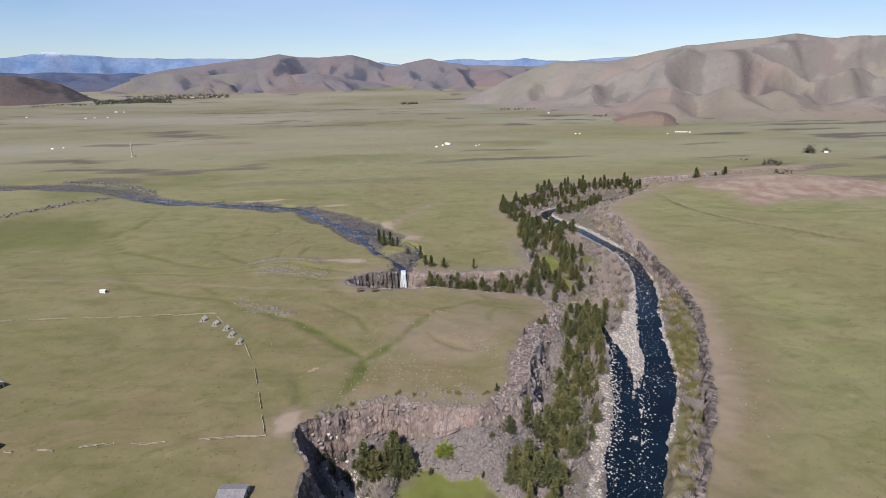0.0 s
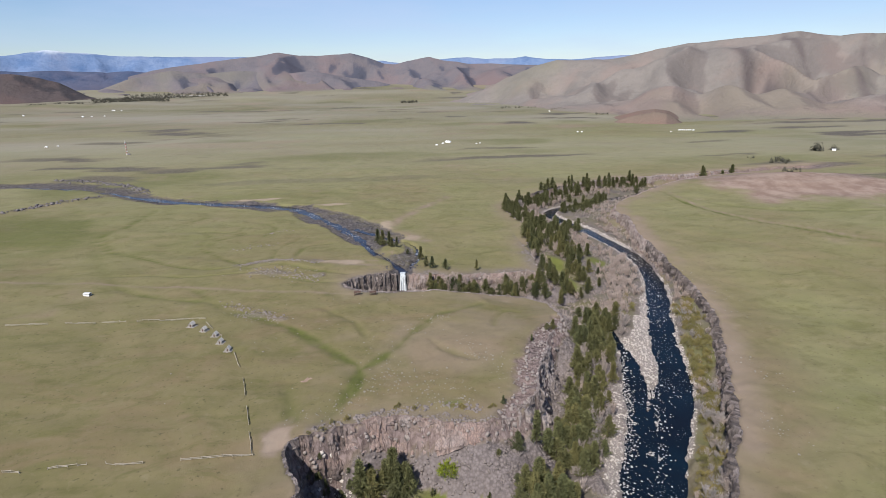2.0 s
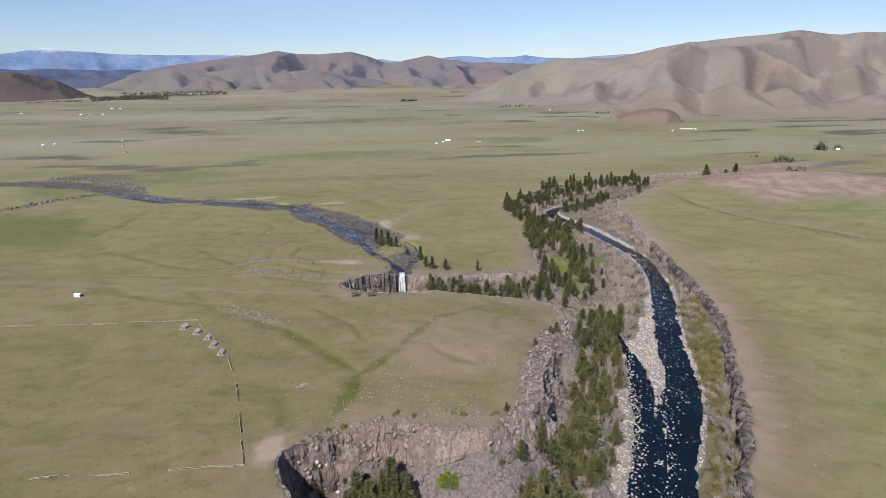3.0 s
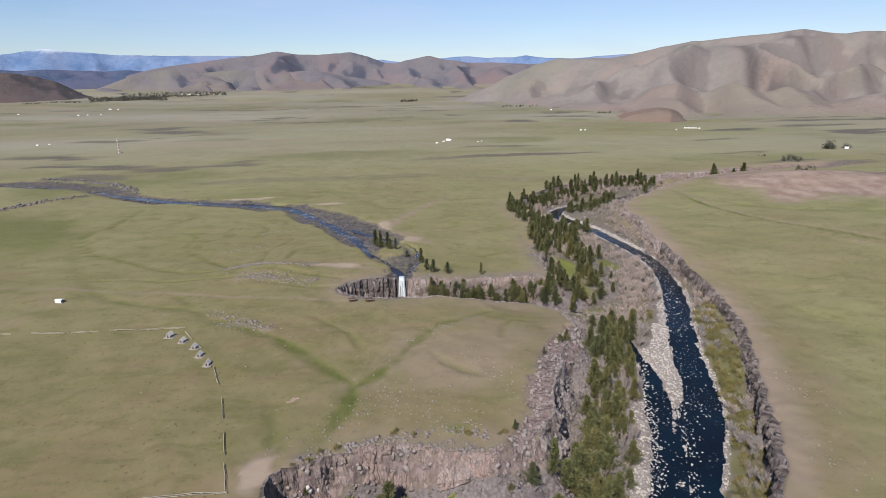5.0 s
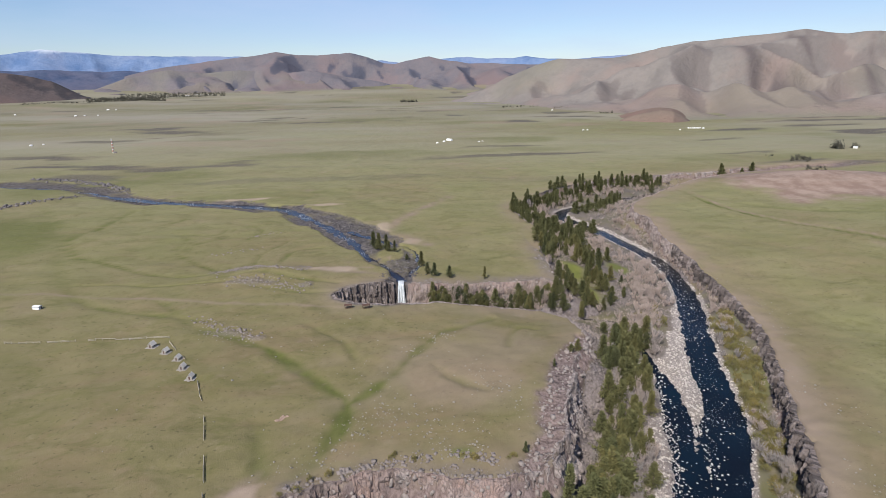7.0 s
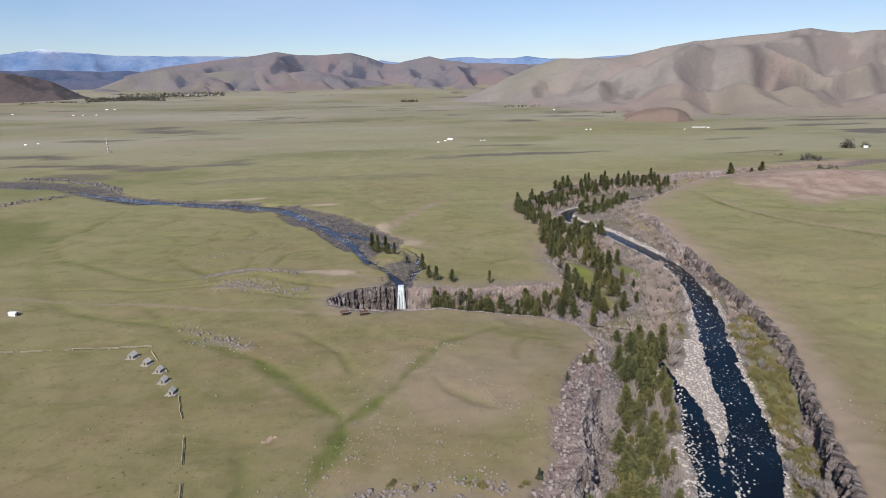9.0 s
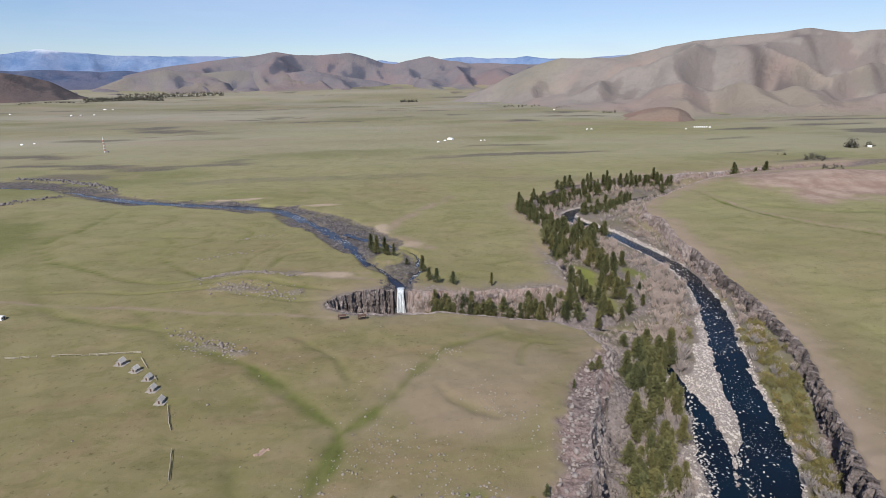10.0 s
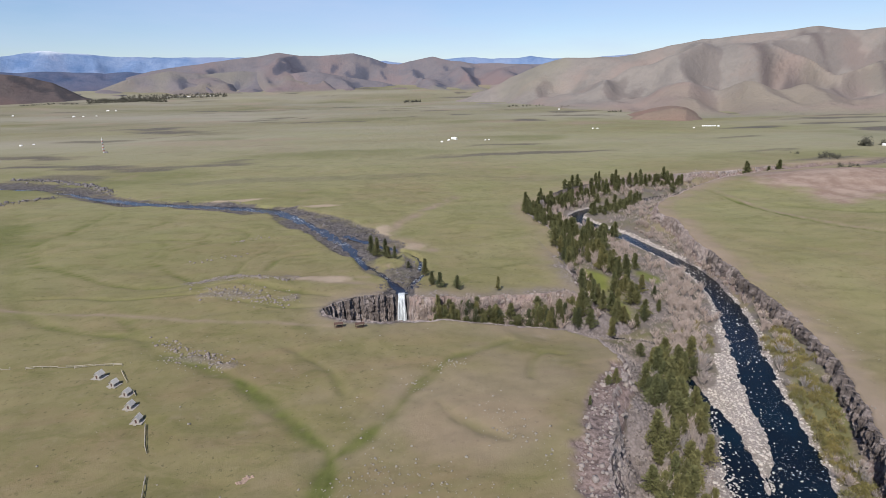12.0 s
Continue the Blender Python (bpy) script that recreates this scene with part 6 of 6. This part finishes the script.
def fence(points, gaps, label):
    """A low log fence along plan points, with broken stretches."""
    line = smooth_line(points, 3)
    seg = np.hypot(*np.diff(line[:, :2], axis=0).T)
    total = seg.sum()
    cum = np.concatenate([[0], np.cumsum(seg)])
    at = lambda s: (np.interp(s, cum, line[:, 0]), np.interp(s, cum, line[:, 1]))
    x0, y0 = at(0)
    ob = empty("log_fence", Matrix.Translation((x0, y0, ground_z(x0, y0))), label, "fence", "log fences on the steppe")
    base = Vector((x0, y0, ground_z(x0, y0)))
    post = bpy.data.meshes.new("post")
    bm = tube(bmesh.new(), (0, 0, -0.3), (0, 0, 1.15), 0.13, 0.1, 6)
    bm.to_mesh(post)
    bm.free()
    post.materials.append(M_LOG)
    rail = bpy.data.meshes.new("rail")
    bm = tube(bmesh.new(), (-0.5, 0, 0), (0.5, 0, 0), 0.11, 0.08, 6)
    bm.to_mesh(rail)
    bm.free()
    rail.materials.append(M_LOG)
    n = int(total / 3.2)
    last = None
    for k in range(n + 1):
        s = total * k / max(n, 1)
        if any(a <= s / total <= b for a, b in gaps):
            last = None
            continue
        x, y = at(s)
        p = Vector((x + rng.normal(0, 0.12), y + rng.normal(0, 0.12), ground_z(x, y)))
        shared("post", post, ob, Matrix.Translation(p - base) @ Matrix.Rotation(rng.uniform(-0.12, 0.12), 4, "X"))
        if last is not None:
            d = p - last
            q = d.to_track_quat("X", "Z").to_matrix().to_4x4()
            for hgt in (0.35, 0.85):
                if rng.rand() < 0.12:
                    continue
                shared("rail", rail, ob, Matrix.Translation((p + last) / 2 - base + Vector((0, 0, hgt + rng.normal(0, 0.05)))) @ q @ Matrix.Rotation(rng.uniform(-0.04, 0.04), 4, "Y") @ Matrix.Diagonal((d.length * 1.06, 1.1, 1.1, 1)))
        last = p


fence([(-330, 319, 0), (-240, 317, 0), (-208, 316, 0), (-160, 316, 0), (-131, 314.5, 0)], ((0.28, 0.31), (0.5, 0.52), (0.66, 0.68), (0.86, 0.88)), "weathered grey log fence with gaps across the pasture")
fence([(-134, 314, 0), (-125, 315, 0), (-115, 313.5, 0)], (), "short weathered log fence behind the cabins")
fence([(-113, 308, 0), (-106, 297, 0), (-99, 287, 0)], ((0.45, 0.6),), "weathered log fence beside the cabins")
fence([(-88, 267, 0), (-81, 250, 0), (-75.5, 234, 0), (-67.5, 206, 0), (-61.5, 184, 0)], ((0.22, 0.30), (0.55, 0.62), (0.80, 0.84)), "sagging log fence running to the gorge")
fence([(-61, 183, 0), (-72, 183.5, 0), (-86, 183, 0)], (), "weathered log fence ending at the gorge rim")
fence([(-99, 183, 0), (-116, 184, 0), (-131, 183.5, 0)], ((0.5, 0.55),), "weathered log fence across the pasture")
fence([(-140, 183, 0), (-163, 186, 0), (-215, 188, 0)], ((0.1, 0.2),), "weathered log fence across the pasture")


def gable_house(name, label, x, y, turn, w, l, h, rise, wall, roof, category="hut", group=""):
    ob = empty(name, pose(x, y, ground_z(x, y) - 0.1, 0, 0, turn), label, category, group)
    bm = bmesh.new()
    pts = [(-w / 2, 0), (w / 2, 0), (w / 2, h), (0, h + rise), (-w / 2, h)]
    a = [bm.verts.new((px, -l / 2, pz)) for px, pz in pts]
    b = [bm.verts.new((px, l / 2, pz)) for px, pz in pts]
    bm.faces.new(a)
    bm.faces.new(b[::-1])
    for k in range(5):
        bm.faces.new((a[k], b[k], b[(k + 1) % 5], a[(k + 1) % 5]))
    bmesh.ops.recalc_face_normals(bm, faces=bm.faces)
    body = part("body", bm, wall, ob)
    slope, run = math.atan2(rise, w / 2), math.hypot(rise, w / 2) + 0.35
    for s in (-1, 1):
        bm = fresh_box(0, 0, 0, run, l + 0.6, 0.12, soft=0.03)
        m = Matrix.Translation((s * (w / 4 + 0.12), 0, h + rise / 2 - 0.0)) @ Matrix.Rotation(s * slope, 4, "Y")
        bmesh.ops.transform(bm, matrix=m, verts=bm.verts)
        part("roof", bm, roof, ob)
    part("door", fresh_box(0.2 * w, -l / 2 - 0.03, 0.05, 0.9, 0.08, min(1.9, h * 0.9)), M_BROWNWOOD, body)
    part("window", fresh_box(-0.25 * w, -l / 2 - 0.03, h * 0.4, 0.7, 0.07, h * 0.35), M_DARK, body)
    return ob


gable_house("pasture_hut", "small white hut with a flat pale roof on the pasture", -201, 360, 82, 2.6, 3.6, 1.6, 0.4, M_WHITE, M_ROOF)
gable_house("log_hut", "grey log hut with a pale roof on the pasture", -193.5, 237, 60, 4.2, 6.0, 2.5, 1.1, M_LOG, M_ROOF)
gable_house("log_house", "low log house with a dark grey board roof", -65, 149.5, 84, 6.4, 9.0, 2.4, 0.9, M_LOG, M_GREYROOF, "house")
gable_house("log_shed", "dark shed beside the pasture fence", -166, 188.5, 70, 3.6, 5.0, 2.3, 0.9, M_LOG, M_GREYROOF)


def shelter(x, y, turn):
    ob = empty("picnic_shelter", pose(x, y, ground_z(x, y) - 0.05, 0, 0, turn), "brown wooden picnic shelter near the waterfall rim", "shelter", "shelters at the rim")
    for s in (-1, 1):
        bm = fresh_box(0, 0, 0, 4.2, 1.35, 0.1, soft=0.02)
        bmesh.ops.transform(bm, matrix=Matrix.Translation((0, s * 0.58, 2.2)) @ Matrix.Rotation(-s * 0.42, 4, "X"), verts=bm.verts)
        part("roof", bm, M_BROWNWOOD, ob)
        part("bench", fresh_box(0, s * 0.85, 0.42, 3.2, 0.32, 0.07), M_BROWNWOOD, ob)
        for u in (-1, 1):
            part("post", tube(bmesh.new(), (u * 1.8, s * 0.95, 0), (u * 1.8, s * 0.95, 2.1), 0.09, 0.08), M_BROWNWOOD, ob)
    part("tabletop", fresh_box(0, 0, 0.72, 3.0, 0.8, 0.07), M_BROWNWOOD, ob)
    for u in (-1, 1):
        part("table_leg", fresh_box(u * 1.1, 0, 0, 0.14, 0.6, 0.72), M_BROWNWOOD, ob)


shelter(-30, 338, 4)
shelter(-20.3, 336, 10)

# ---- far out on the plain ----


def ger(x, y, r, label="round white felt tent on the steppe", group="felt tents on the plain"):
    ob = empty("felt_tent", Matrix.Translation((x, y, ground_z(x, y) - 0.1)), label, "tent", group)
    bm = bmesh.new()
    bmesh.ops.create_cone(bm, cap_ends=True, segments=18, radius1=r, radius2=r * 0.98, depth=r * 0.55, matrix=Matrix.Translation((0, 0, r * 0.275)))
    part("wall", bm, M_WHITE, ob)
    bm = bmesh.new()
    bmesh.ops.create_cone(bm, cap_ends=True, segments=18, radius1=r * 1.03, radius2=r * 0.2, depth=r * 0.42, matrix=Matrix.Translation((0, 0, r * 0.76)))
    part("roof", bm, M_WHITE, ob)
    bm = bmesh.new()
    bmesh.ops.create_cone(bm, cap_ends=True, segments=12, radius1=r * 0.2, radius2=r * 0.14, depth=r * 0.08, matrix=Matrix.Translation((0, 0, r * 1.01)))
    part("crown_ring", bm, M_LOG, ob)
    part("door", fresh_box(0, -r, 0.05, 0.9, 0.1, r * 0.42), M_BROWNWOOD, ob)


for x, y, r in ((94, 1158, 4.2), (109, 1178, 4.4), (176, 1160, 3.0), (184, 1166, 3.0), (456, 1362, 4.0), (467, 1364, 4.0), (-728, 1300, 5.0), (-714, 1318, 4.0), (722, 1310, 4.5), (662, 1302, 3.0), (655, 1290, 3.0),
                (-1220, 2480, 8), (-1195, 2500, 6), (-1140, 2490, 6), (-1490, 2560, 7), (-1270, 2880, 7), (-1285, 2900, 7), (-1225, 2850, 6), (778, 2020, 6), (620, 2180, 6)):
    ger(x, y, r * 0.6)
gable_house("long_house", "long white building with a white roof on the plain", 121, 1190, 40, 5, 13, 2.4, 1.4, M_WHITE, M_WHITE, "house", "houses on the plain")
gable_house("farm_house", "white house with a pale roof beside trees", 749, 902, 60, 3.6, 5.5, 1.9, 1.2, M_WHITE, M_ROOF, "house", "houses on the plain")
for k in range(7):
    gable_house("camp_hut", "white camp hut in a row on the plain", 696 + k * 3.4, 1328 - k * 2.4, 20, 2.2, 2.6, 1.8, 0.8, M_WHITE, M_WHITE, "hut", "row of camp huts")


def mast(x, y, h):
    ob = empty("lattice_mast", Matrix.Translation((x, y, ground_z(x, y) - 0.3)), "red and white steel lattice mast on the plain", "mast")
    n = 9
    for k in range(n):
        z0, z1 = h * k / n, h * (k + 1) / n
        w0, w1 = 1.7 * (1 - 0.6 * k / n), 1.7 * (1 - 0.6 * (k + 1) / n)
        bm = bmesh.new()
        c = [(math.cos(a), math.sin(a)) for a in (0.5, 0.5 + 2.094, 0.5 + 4.189)]
        for i in range(3):
            p, q = c[i], c[(i + 1) % 3]
            tube(bm, (p[0] * w0, p[1] * w0, z0), (p[0] * w1, p[1] * w1, z1), 0.32, 0.3, 5)
            tube(bm, (p[0] * w0, p[1] * w0, z0), (q[0] * w1, q[1] * w1, z1), 0.16, 0.16, 4)
            tube(bm, (p[0] * w1, p[1] * w1, z1), (q[0] * w1, q[1] * w1, z1), 0.16, 0.16, 4)
        part("section", bm, M_RED if k % 2 else M_MASTWHITE, ob)
    part("antenna", tube(bmesh.new(), (0, 0, h - 0.5), (0, 0, h + 3), 0.25, 0.12, 5), M_MASTWHITE, ob)
    part("equipment_hut", fresh_box(4, -1, 0.2, 4, 3, 2.6, soft=0.1), M_GREYROOF, ob)


mast(-492, 1126, 24)


def pale_strip(name, label, rows, width, material, lift=0.35):
    line = smooth_line(rows, 6)
    co = np.zeros((len(line), 3, 3))
    for i, row in enumerate(line):
        for k in range(3):
            y = row[1] + (k - 1) * width * (0.6 + 0.5 * math.sin(i * 1.3))
            co[i, k] = (row[0], y, ground_z(row[0], y) + lift)
    return tagged(quads(name, co, {}, material), label, "ice", kind="structure")


pale_strip("river_ice", "strip of white river ice among far woods", [(EYE_X + 3850 * math.sin(math.radians(a)), EYE_Y + 3850 * math.cos(math.radians(a)) + 8 * math.sin(a * 3), 0) for a in (-19.6, -18.6, -17.5, -16.4, -15.6)], 9, M_WHITE, 1.2)
